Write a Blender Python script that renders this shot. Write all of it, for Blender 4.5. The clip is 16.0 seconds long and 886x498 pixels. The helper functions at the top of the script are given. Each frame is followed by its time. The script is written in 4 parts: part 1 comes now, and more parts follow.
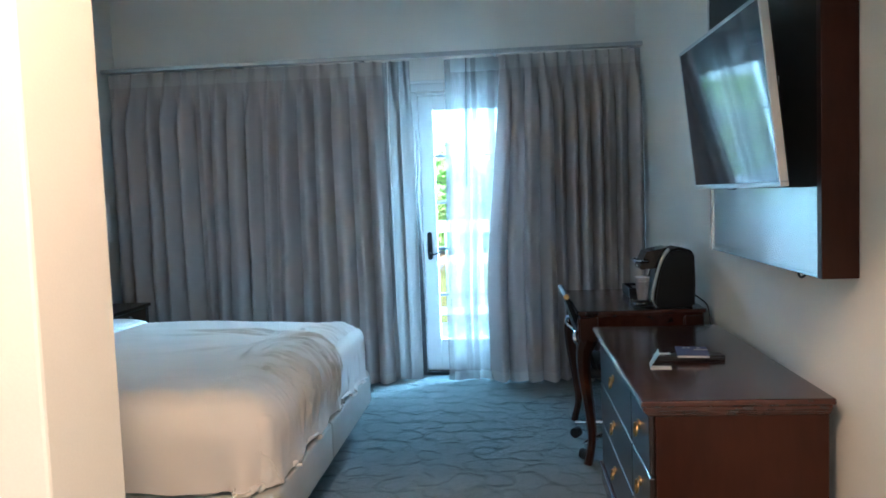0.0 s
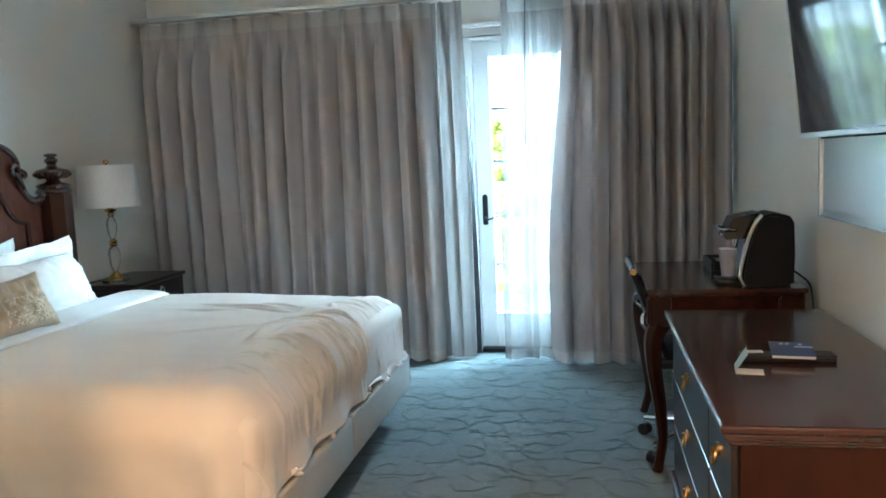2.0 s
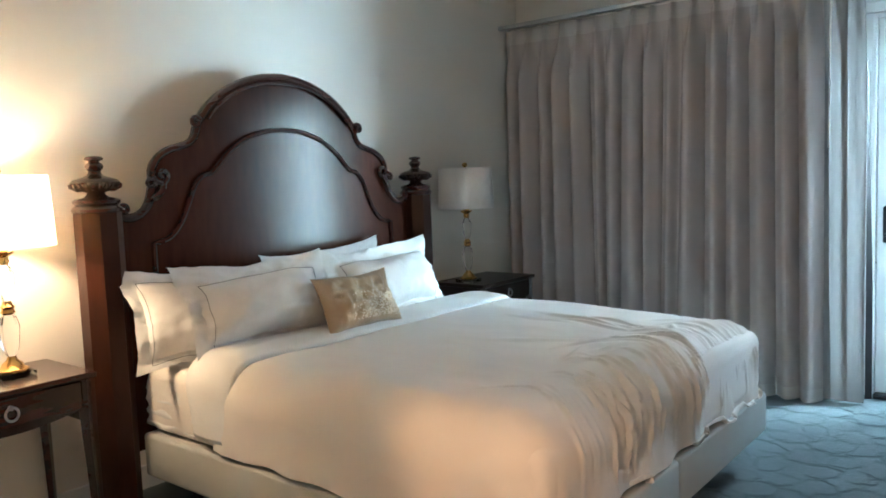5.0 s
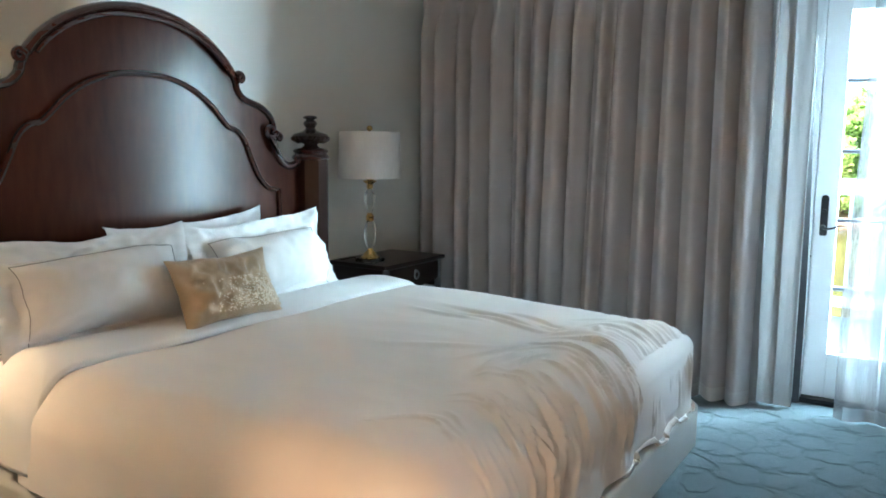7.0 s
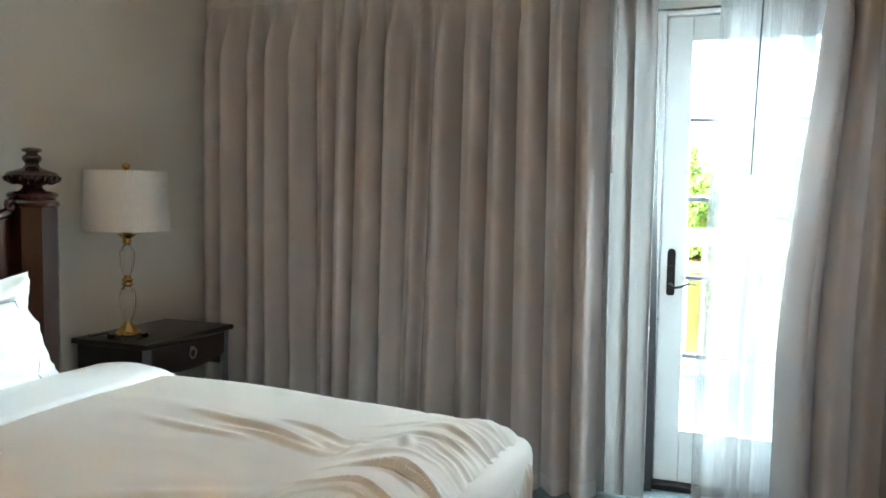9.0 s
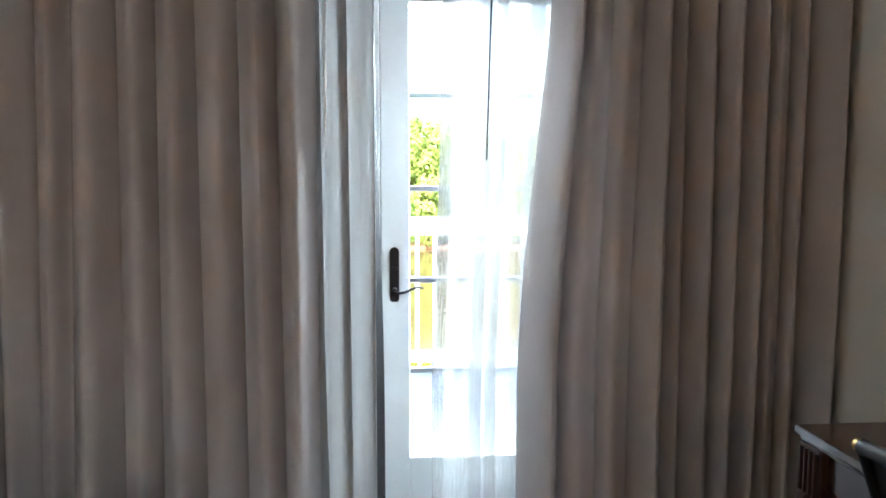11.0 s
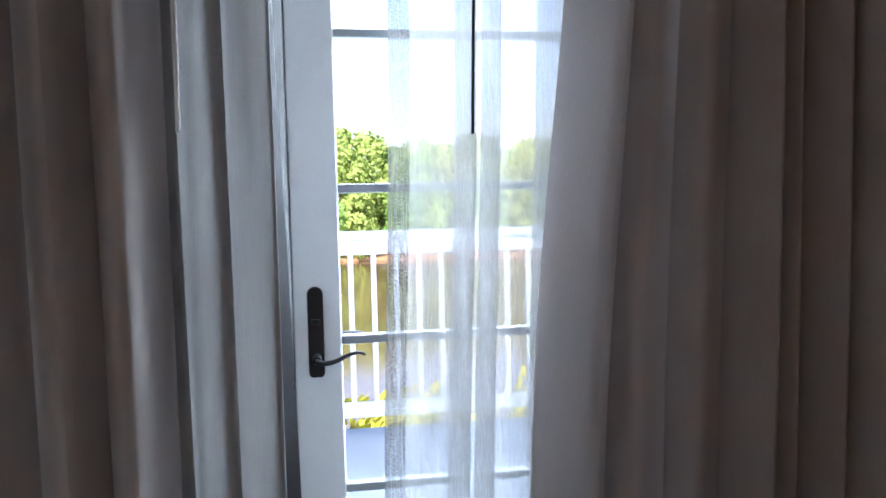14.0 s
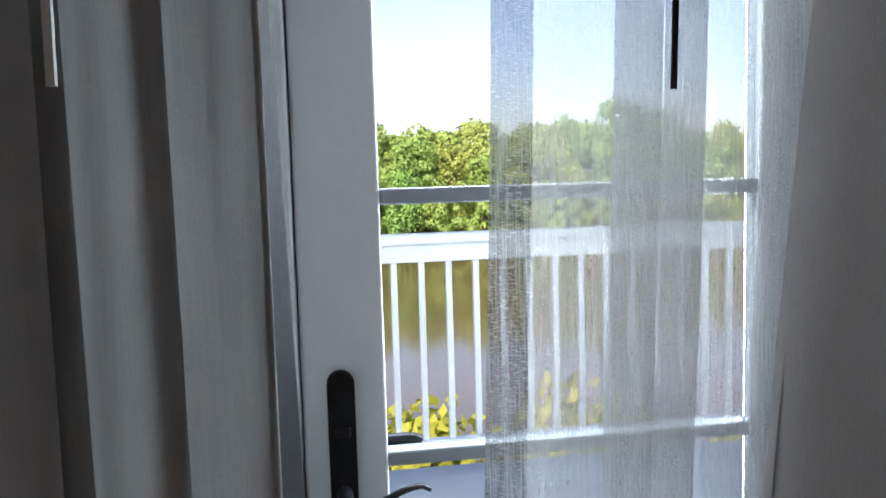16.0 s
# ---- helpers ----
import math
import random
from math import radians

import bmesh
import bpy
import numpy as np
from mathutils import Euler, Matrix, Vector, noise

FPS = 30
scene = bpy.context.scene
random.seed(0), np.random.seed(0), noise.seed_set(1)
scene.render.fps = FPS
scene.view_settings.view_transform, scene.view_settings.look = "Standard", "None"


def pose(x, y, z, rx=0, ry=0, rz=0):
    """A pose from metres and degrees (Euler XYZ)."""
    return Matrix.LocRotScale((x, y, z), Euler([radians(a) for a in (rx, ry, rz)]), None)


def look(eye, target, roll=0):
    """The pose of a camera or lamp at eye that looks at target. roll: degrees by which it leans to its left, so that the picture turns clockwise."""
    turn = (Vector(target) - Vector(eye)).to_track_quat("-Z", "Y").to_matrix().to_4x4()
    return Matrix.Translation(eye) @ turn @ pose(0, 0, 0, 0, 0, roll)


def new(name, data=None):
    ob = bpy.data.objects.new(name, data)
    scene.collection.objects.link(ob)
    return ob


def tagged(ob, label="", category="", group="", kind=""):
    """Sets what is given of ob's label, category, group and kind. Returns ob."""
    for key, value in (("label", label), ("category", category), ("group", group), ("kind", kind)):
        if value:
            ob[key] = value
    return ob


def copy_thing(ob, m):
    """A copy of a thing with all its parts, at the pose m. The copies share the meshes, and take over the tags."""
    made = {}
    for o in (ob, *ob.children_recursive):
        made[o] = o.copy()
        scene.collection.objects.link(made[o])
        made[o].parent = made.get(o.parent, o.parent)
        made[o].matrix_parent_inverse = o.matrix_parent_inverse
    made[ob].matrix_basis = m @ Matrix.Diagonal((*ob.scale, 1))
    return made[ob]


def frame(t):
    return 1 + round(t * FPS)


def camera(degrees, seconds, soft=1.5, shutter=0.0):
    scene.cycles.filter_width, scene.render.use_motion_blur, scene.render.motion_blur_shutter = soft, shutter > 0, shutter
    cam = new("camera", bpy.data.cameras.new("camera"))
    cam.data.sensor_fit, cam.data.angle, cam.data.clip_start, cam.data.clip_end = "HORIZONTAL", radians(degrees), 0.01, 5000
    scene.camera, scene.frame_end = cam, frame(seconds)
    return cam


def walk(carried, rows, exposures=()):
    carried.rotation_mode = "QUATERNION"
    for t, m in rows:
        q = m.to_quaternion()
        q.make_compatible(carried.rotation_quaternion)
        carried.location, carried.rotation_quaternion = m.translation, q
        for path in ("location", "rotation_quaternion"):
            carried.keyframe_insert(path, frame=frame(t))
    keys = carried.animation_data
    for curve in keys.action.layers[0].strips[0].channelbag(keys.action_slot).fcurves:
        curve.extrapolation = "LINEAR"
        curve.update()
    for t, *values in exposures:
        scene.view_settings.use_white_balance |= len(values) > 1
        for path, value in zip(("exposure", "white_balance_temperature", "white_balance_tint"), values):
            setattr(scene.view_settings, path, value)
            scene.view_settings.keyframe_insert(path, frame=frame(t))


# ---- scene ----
cam = camera(60.0, 16.0, soft=1.7)
PATH = [
    (0, (0.104, 0.026, 1.405), (-0.064, 2.014, 1.267), -2.2),
    (0.5, (0.153, 0.211, 1.393), (-0.063, 2.192, 1.227), -0.8),
    (1, (0.212, 0.356, 1.39), (-0.083, 2.323, 1.182), -0.6),
    (1.5, (0.219, 0.499, 1.372), (-0.116, 2.456, 1.136), -1.8),
    (2, (0.216, 0.633, 1.373), (-0.16, 2.584, 1.145), -2.6),
    (2.5, (0.269, 0.76, 1.382), (-0.245, 2.68, 1.156), -2.3),
    (3, (0.32, 0.853, 1.396), (-0.471, 2.679, 1.197), -1.9),
    (3.5, (0.321, 0.889, 1.379), (-0.835, 2.513, 1.217), -2.2),
    (3.7, (0.314, 0.887, 1.376), (-0.957, 2.423, 1.218), -2.5),
    (5.8, (0.149, 1.124, 1.356), (-1.03, 2.724, 1.132), -1.1),
    (6, (0.056, 1.158, 1.367), (-1.067, 2.796, 1.123), -1.5),
    (6.5, (0.0, 1.32, 1.352), (-1.072, 2.986, 1.078), -1.1),
    (7, (-0.027, 1.51, 1.362), (-1.092, 3.182, 1.097), 0.5),
    (7.5, (-0.097, 1.677, 1.357), (-1.163, 3.354, 1.126), 0.3),
    (8, (-0.186, 1.894, 1.374), (-1.146, 3.639, 1.187), -1.5),
    (8.5, (-0.248, 2.111, 1.363), (-1.053, 3.933, 1.194), -0.7),
    (9, (-0.237, 2.322, 1.355), (-0.944, 4.188, 1.216), 0.9),
    (9.5, (-0.319, 2.529, 1.368), (-0.865, 4.45, 1.252), 0.2),
    (10, (-0.409, 2.708, 1.398), (-0.742, 4.677, 1.278), -0.9),
    (10.2, (-0.438, 2.775, 1.408), (-0.681, 4.754, 1.257), -0.7),
    (12.3, (-0.606, 3.422, 1.326), (-0.086, 5.343, 1.129), 0.0),
    (12.5, (-0.557, 3.51, 1.345), (-0.053, 5.433, 1.127), 0.4),
    (13, (-0.477, 3.717, 1.324), (-0.022, 5.658, 1.158), 1.5),
    (13.5, (-0.467, 3.939, 1.343), (-0.095, 5.897, 1.176), 0.3),
    (14, (-0.494, 4.185, 1.342), (-0.169, 6.153, 1.194), -1.2),
    (14.5, (-0.462, 4.397, 1.343), (-0.189, 6.373, 1.202), 0.0),
    (15, (-0.449, 4.602, 1.366), (-0.253, 6.588, 1.232), 0.7),
    (15.5, (-0.492, 4.818, 1.375), (-0.287, 6.802, 1.235), -1.0),
    (16, (-0.526, 4.989, 1.375), (-0.201, 6.954, 1.196), -1.6),
]
EXPOSURE = [(0.0, 3.0, 4450, 0), (1.0, 3.2, 4550, 0), (2.0, 3.28, 5250, 3), (3.5, 3.0, 5750, 8), (6.0, 3.0, 5200, 5), (8.0, 3.15, 5800, 8), (10.0, 3.05, 6400, 12),
            (12.5, 2.4, 5900, 25), (14.5, 1.55, 6050, 25), (16.0, 0.95, 6350, 23)]
walk(cam, [(t, look(eye, target, roll)) for t, eye, target, roll in PATH], EXPOSURE)

SKY, DAY, HALL, ENTRY, BULB = 0.15, 60.0, 26.0, 6.0, 4.0

# ---- world and light ----
world = bpy.data.worlds.new("World")
scene.world = world
world.use_nodes = True
wn = world.node_tree
sky = wn.nodes.new("ShaderNodeTexSky")
sky.sky_type, sky.sun_disc = "NISHITA", False
sky.sun_elevation, sky.sun_rotation = radians(38), radians(205)
sky.air_density, sky.dust_density = 1.0, 1.5
wn.links.new(sky.outputs[0], wn.nodes["Background"].inputs[0])
wn.nodes["Background"].inputs[1].default_value = SKY


def lamp(name, kind, m, power, colour, **more):
    data = bpy.data.lights.new(name, kind)
    data.energy, data.color = power, colour
    for k, v in more.items():
        if k == "size":
            data.size = v
        if k == "size_y":
            data.shape, data.size_y = "RECTANGLE", v
        if k == "angle":
            data.angle = v
        if k == "spot":
            data.spot_size, data.spot_blend = v
        if k == "radius":
            data.shadow_soft_size = v
    ob = new(name, data)
    ob.matrix_world = m
    return ob


lamp("sun", "SUN", look((-20, -42, 36), (0, 0, 0)), 5.0, (1.0, 0.93, 0.80), angle=radians(0.6))
# daylight of the open sky over the balcony, just outside the doorway
lamp("sky_light", "AREA", look((-0.22, 6.75, 2.55), (-0.75, 4.4, 0.8)), DAY * 0.5, (0.80, 0.97, 0.98), size=1.3, size_y=0.7)
lamp("sky_light", "AREA", look((0.85, 6.62, 1.35), (-2.2, 4.5, 1.35)), DAY, (0.80, 0.98, 0.97), size=0.75, size_y=2.2)
# recessed downlight of the entry and the lit bedside lamp
lamp("downlight", "SPOT", look((-0.22, 0.58, 2.425), (-0.22, 0.58, 0)), HALL, (1.0, 0.51, 0.23), spot=(radians(150), 0.3), radius=0.05)
lamp("entry_light", "AREA", look((0.1, -1.2, 2.43), (0.1, -1.2, 0)), ENTRY, (1.0, 0.74, 0.50), size=0.6)
lamp("bulb", "POINT", pose(-2.77, 2.18, 1.31), BULB, (1.0, 0.66, 0.36), radius=0.04)


# ---- materials ----
def material(name, base, rough=0.5, metal=0.0, scale=8.0, vary=0.12, grain=60.0, bump=0.0, second=None,
             stretch=(1, 1, 1), coat=0.0, sheen=0.0, emit=None, spec=0.5):
    """A principled surface whose colour drifts at two scales, with fine relief."""
    m = bpy.data.materials.new(name)
    m.use_nodes = True
    n, l = m.node_tree.nodes, m.node_tree.links
    b = n["Principled BSDF"]
    b.inputs["Roughness"].default_value, b.inputs["Metallic"].default_value = rough, metal
    b.inputs["Coat Weight"].default_value, b.inputs["Coat Roughness"].default_value = coat, 0.12
    b.inputs["Sheen Weight"].default_value = sheen
    b.inputs["Specular IOR Level"].default_value = spec
    co = n.new("ShaderNodeTexCoord")
    mp = n.new("ShaderNodeMapping")
    mp.inputs["Scale"].default_value = stretch
    l.new(co.outputs["Object"], mp.inputs["Vector"])
    big, small = n.new("ShaderNodeTexNoise"), n.new("ShaderNodeTexNoise")
    big.inputs["Scale"].default_value, big.inputs["Detail"].default_value = scale, 5
    small.inputs["Scale"].default_value, small.inputs["Detail"].default_value = grain, 6
    l.new(mp.outputs[0], big.inputs["Vector"])
    l.new(mp.outputs[0], small.inputs["Vector"])
    add = n.new("ShaderNodeMath")
    add.operation = "MULTIPLY_ADD"
    add.inputs[1].default_value = 0.45
    l.new(small.outputs[0], add.inputs[0])
    half = n.new("ShaderNodeMath")
    half.operation = "MULTIPLY"
    half.inputs[1].default_value = 0.55
    l.new(big.outputs[0], half.inputs[0])
    l.new(half.outputs[0], add.inputs[2])
    ramp = n.new("ShaderNodeValToRGB")
    dark = second or tuple(c * (1 - vary) for c in base)
    light = tuple(min(1, c * (1 + vary)) for c in base)
    ramp.color_ramp.elements[0].position, ramp.color_ramp.elements[1].position = 0.32, 0.68
    ramp.color_ramp.elements[0].color, ramp.color_ramp.elements[1].color = (*dark, 1), (*light, 1)
    l.new(add.outputs[0], ramp.inputs[0])
    l.new(ramp.outputs[0], b.inputs["Base Color"])
    if bump:
        bp = n.new("ShaderNodeBump")
        bp.inputs["Strength"].default_value, bp.inputs["Distance"].default_value = bump, 0.004
        l.new(small.outputs[0], bp.inputs["Height"])
        l.new(bp.outputs[0], b.inputs["Normal"])
    if emit:
        b.inputs["Emission Color"].default_value, b.inputs["Emission Strength"].default_value = (*emit[0], 1), emit[1]
    return m


def cloth(name, base, through_light, open_weave=0.0, thread=900.0, weave=0.25, cross=0.5):
    """Woven fabric: threads both ways, lets light through, and lets sight through where the weave is open."""
    m = bpy.data.materials.new(name)
    m.use_nodes = True
    n, l = m.node_tree.nodes, m.node_tree.links
    b, out = n["Principled BSDF"], n["Material Output"]
    b.inputs["Roughness"].default_value = 0.9
    b.inputs["Specular IOR Level"].default_value = 0.15
    co = n.new("ShaderNodeTexCoord")
    values = []
    for s in ((thread, thread, 9.0), (thread * cross, thread * cross, thread * 0.9)):
        mp = n.new("ShaderNodeMapping")
        mp.inputs["Scale"].default_value = s
        tx = n.new("ShaderNodeTexNoise")
        tx.inputs["Scale"].default_value, tx.inputs["Detail"].default_value = 1.0, 3
        l.new(co.outputs["Object"], mp.inputs["Vector"])
        l.new(mp.outputs[0], tx.inputs["Vector"])
        values.append(tx.outputs[0])
    mean = n.new("ShaderNodeMath")
    mean.operation = "MAXIMUM"
    l.new(values[0], mean.inputs[0])
    l.new(values[1], mean.inputs[1])
    ramp = n.new("ShaderNodeValToRGB")
    ramp.color_ramp.elements[0].position, ramp.color_ramp.elements[1].position = 0.42, 0.68
    ramp.color_ramp.elements[0].color = (*[c * (1 - weave) for c in base], 1)
    ramp.color_ramp.elements[1].color = (*[min(1, c * (1 + weave * 0.5)) for c in base], 1)
    l.new(mean.outputs[0], ramp.inputs[0])
    l.new(ramp.outputs[0], b.inputs["Base Color"])
    tr = n.new("ShaderNodeBsdfTranslucent")
    l.new(ramp.outputs[0], tr.inputs["Color"])
    mix = n.new("ShaderNodeMixShader")
    mix.inputs[0].default_value = through_light
    l.new(b.outputs[0], mix.inputs[1])
    l.new(tr.outputs[0], mix.inputs[2])
    last = mix.outputs[0]
    if open_weave:
        clear = n.new("ShaderNodeBsdfTransparent")
        hole = n.new("ShaderNodeMapRange")
        hole.inputs["From Min"].default_value, hole.inputs["From Max"].default_value = 0.45, 0.72
        hole.inputs["To Min"].default_value, hole.inputs["To Max"].default_value = min(1, open_weave * 1.14), open_weave * 0.82
        l.new(mean.outputs[0], hole.inputs["Value"])
        mix2 = n.new("ShaderNodeMixShader")
        l.new(hole.outputs[0], mix2.inputs[0])
        l.new(last, mix2.inputs[1])
        l.new(clear.outputs[0], mix2.inputs[2])
        last = mix2.outputs[0]
    l.new(last, out.inputs["Surface"])
    return m


def glass(name, colour=(1, 1, 1), rough=0.0, ior=1.5):
    m = bpy.data.materials.new(name)
    m.use_nodes = True
    b = m.node_tree.nodes["Principled BSDF"]
    b.inputs["Base Color"].default_value = (*colour, 1)
    b.inputs["Transmission Weight"].default_value, b.inputs["Roughness"].default_value, b.inputs["IOR"].default_value = 1.0, rough, ior
    return m


PLASTER = material("plaster", (0.80, 0.78, 0.73), 0.75, scale=1.3, vary=0.035, grain=220, bump=0.06)
CEILING = material("ceiling_paint", (0.82, 0.81, 0.78), 0.85, scale=2, vary=0.03, grain=160, bump=0.05)
TRIM = material("white_gloss_paint", (0.74, 0.77, 0.78), 0.32, scale=4, vary=0.03, grain=90, bump=0.03)
CARPET = material("carpet", (0.084, 0.126, 0.145), 0.95, scale=5, vary=0.22, grain=420, bump=0.9, sheen=0.3)
RIDGE = material("carpet_ridge", (0.082, 0.120, 0.138), 0.95, scale=9, vary=0.25, grain=420, bump=0.9, sheen=0.2)
DRAPE = cloth("drape_fabric", (0.49, 0.45, 0.44), 0.06, thread=800, weave=0.09)
DRAPE_EDGE = cloth("drape_edge_fabric", (0.56, 0.53, 0.51), 0.22, thread=800, weave=0.12)
EDGE_GAP = material("edge_gap_black", (0.03, 0.03, 0.035), 0.9, vary=0.2)
SHEER = cloth("sheer_fabric", (0.42, 0.42, 0.43), 0.30, open_weave=0.49, thread=900, weave=0.07)
SHEER_THICK = cloth("sheer_folded_fabric", (0.45, 0.46, 0.47), 0.35, open_weave=0.15, thread=560, weave=0.10)
SHEER_HEM = cloth("sheer_hem_fabric", (0.32, 0.32, 0.33), 0.16, open_weave=0.30, thread=760, weave=0.8, cross=0.2)
SOFT = cloth("soft_drape_fabric", (0.36, 0.36, 0.365), 0.14, thread=700, weave=0.10)
MAHOGANY = material("mahogany", (0.050, 0.013, 0.008), 0.24, scale=3, vary=0.35, grain=26, stretch=(1, 0.16, 1), coat=0.45, second=(0.022, 0.008, 0.006))
MAHOGANY_UP = material("mahogany_upright", (0.046, 0.015, 0.008), 0.29, scale=2.5, vary=0.12, grain=30, stretch=(1, 1, 0.25), spec=0.2, second=(0.028, 0.009, 0.005))
HEADBOARD = material("polished_headboard", (0.058, 0.017, 0.009), 0.19, scale=2.5, vary=0.2, grain=30, stretch=(1, 1, 0.25), spec=0.13, second=(0.034, 0.010, 0.006))
ESPRESSO = material("dark_stained_wood", (0.020, 0.011, 0.009), 0.28, scale=4, vary=0.35, grain=30, stretch=(1, 0.2, 1), coat=0.35)
# white cotton with the warm lamplight on the bed mixed into its colour
LINEN = material("lamp_warmed_cotton", (0.83, 0.775, 0.725), 0.85, scale=3, vary=0.025, grain=700, bump=0.10, sheen=0.15)
PILLOW = material("white_pillow_cotton", (0.82, 0.81, 0.80), 0.85, scale=5, vary=0.025, grain=650, bump=0.10, sheen=0.15)
STITCH = material("grey_stitching", (0.22, 0.22, 0.23), 0.8, vary=0.2)
BASECLOTH = material("grey_upholstery", (0.50, 0.51, 0.49), 0.9, scale=6, vary=0.06, grain=500, bump=0.25)
BRASS = material("brass", (0.62, 0.40, 0.14), 0.22, metal=1.0, scale=20, vary=0.15, grain=200)
OLD_BRASS = material("aged_brass", (0.42, 0.27, 0.10), 0.34, metal=1.0, scale=30, vary=0.3, grain=200)
CHROME = material("chrome", (0.75, 0.76, 0.78), 0.12, metal=1.0, vary=0.04)
STEEL = material("brushed_silver", (0.52, 0.53, 0.54), 0.3, metal=1.0, vary=0.08, grain=300, stretch=(1, 1, 0.1))
BLACK = material("black_plastic", (0.009, 0.009, 0.010), 0.42, vary=0.25, grain=300, bump=0.05, spec=0.2)
BLACK_GLOSS = material("glossy_black_plastic", (0.006, 0.006, 0.007), 0.10, vary=0.2)
RUBBER = material("black_rubber", (0.018, 0.018, 0.018), 0.75, vary=0.2)
IRON = material("oil_rubbed_bronze", (0.012, 0.014, 0.018), 0.34, scale=30, vary=0.3, metal=0.3)
LEATHER = material("black_leather", (0.015, 0.015, 0.016), 0.45, scale=30, vary=0.25, grain=260, bump=0.4)
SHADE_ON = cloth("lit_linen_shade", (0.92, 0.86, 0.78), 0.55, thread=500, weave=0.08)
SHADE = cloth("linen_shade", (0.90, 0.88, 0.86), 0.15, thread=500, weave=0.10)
CRYSTAL = glass("crystal", (0.97, 0.98, 0.98), 0.02, 1.28)
PANE = glass("window_glass", (0.98, 1.0, 0.99), 0.0, 1.02)
GOLDCLOTH = material("gold_satin", (0.50, 0.36, 0.22), 0.38, metal=0.35, scale=10, vary=0.12, grain=400, bump=0.3, sheen=0.3)
SEQUIN = material("champagne_sequins", (0.74, 0.62, 0.46), 0.5, metal=0.35, scale=60, vary=0.2, grain=500)
SCREEN = material("television_glass", (0.004, 0.005, 0.006), 0.05, vary=0.2, spec=0.4)
PANEL = material("satin_panel", (0.62, 0.66, 0.69), 0.20, metal=0.85, scale=3, vary=0.04, grain=300)
BLUEPAPER = material("blue_print", (0.035, 0.055, 0.20), 0.4, vary=0.15)
PAPER = material("white_paper", (0.78, 0.78, 0.77), 0.7, vary=0.04)
CUP = cloth("clear_plastic", (0.86, 0.82, 0.87), 0.35, open_weave=0.5, thread=20, weave=0.05)
DECK = material("balcony_concrete", (0.33, 0.35, 0.38), 0.8, scale=3, vary=0.06, grain=120, bump=0.15)
# glazing bars stand against the light; that shade is put into this grey
MUNTIN = material("backlit_glazing_bar", (0.30, 0.33, 0.35), 0.4, vary=0.04)
RAILING = material("white_rail_paint", (0.66, 0.66, 0.66), 0.4, vary=0.03)
FACADE = material("facade_render", (0.62, 0.58, 0.52), 0.85, vary=0.06, grain=60, bump=0.2)
WATER = material("river_water", (0.105, 0.070, 0.030), 0.10, scale=0.05, vary=0.25, grain=0.8, bump=0.25, stretch=(0.5, 1.6, 1))
EARTH = material("bank_soil", (0.20, 0.115, 0.055), 0.95, scale=0.1, vary=0.3, grain=1.5, bump=0.5)
BARK = material("bark", (0.09, 0.065, 0.045), 0.9, scale=2, vary=0.3, grain=12, bump=0.6)


def leaf_material(name, base):
    m = bpy.data.materials.new(name)
    m.use_nodes = True
    n, l = m.node_tree.nodes, m.node_tree.links
    b = n["Principled BSDF"]
    b.inputs["Roughness"].default_value = 0.7
    geo, obj = n.new("ShaderNodeNewGeometry"), n.new("ShaderNodeObjectInfo")
    hsv = n.new("ShaderNodeHueSaturation")
    hsv.inputs["Color"].default_value = (*base, 1)
    for src, low, high, to in ((geo.outputs["Random Per Island"], 0.75, 1.3, "Value"), (obj.outputs["Random"], 0.47, 0.53, "Hue")):
        r = n.new("ShaderNodeMapRange")
        r.inputs["To Min"].default_value, r.inputs["To Max"].default_value = low, high
        l.new(src, r.inputs["Value"])
        l.new(r.outputs[0], hsv.inputs[to])
    l.new(hsv.outputs[0], b.inputs["Base Color"])
    t = n.new("ShaderNodeBsdfTranslucent")
    l.new(hsv.outputs[0], t.inputs["Color"])
    mix = n.new("ShaderNodeMixShader")
    mix.inputs[0].default_value = 0.35
    l.new(b.outputs[0], mix.inputs[1])
    l.new(t.outputs[0], mix.inputs[2])
    l.new(mix.outputs[0], n["Material Output"].inputs["Surface"])
    return m


LEAF = leaf_material("foliage", (0.24, 0.34, 0.075))
LEAF_NEAR = leaf_material("bush_foliage", (0.30, 0.31, 0.025))


# ---- builders ----
def part(name, bm, mat, parent=None, label="", smooth=False):
    """Links a bmesh as one mesh object, under a thing or a part where one is given."""
    bmesh.ops.recalc_face_normals(bm, faces=bm.faces)
    me = bpy.data.meshes.new(name)
    bm.to_mesh(me)
    bm.free()
    me.materials.append(mat)
    if smooth:
        me.polygons.foreach_set("use_smooth", [True] * len(me.polygons))
        me.set_sharp_from_angle(angle=radians(42))
    ob = new(name, me)
    ob.parent = parent
    if label:
        tagged(ob, label)
    return ob


def thing(name, at, label, category, group="", kind=""):
    ob = new(name)
    ob.empty_display_size = 0.1
    ob.matrix_world = at if isinstance(at, Matrix) else Matrix.Translation(at)
    return tagged(ob, label, category, group, kind)


def block(lo, hi, bevel=0.0, bm=None, segments=2):
    bm = bm or bmesh.new()
    made = bmesh.ops.create_cube(bm, size=1)["verts"]
    for v in made:
        v.co = Vector([(lo[i] + hi[i]) / 2 + v.co[i] * (hi[i] - lo[i]) for i in range(3)])
    if bevel:
        edges = list({e for v in made for e in v.link_edges})
        bmesh.ops.bevel(bm, geom=edges, offset=bevel, segments=segments, affect="EDGES", profile=0.5)
    return bm


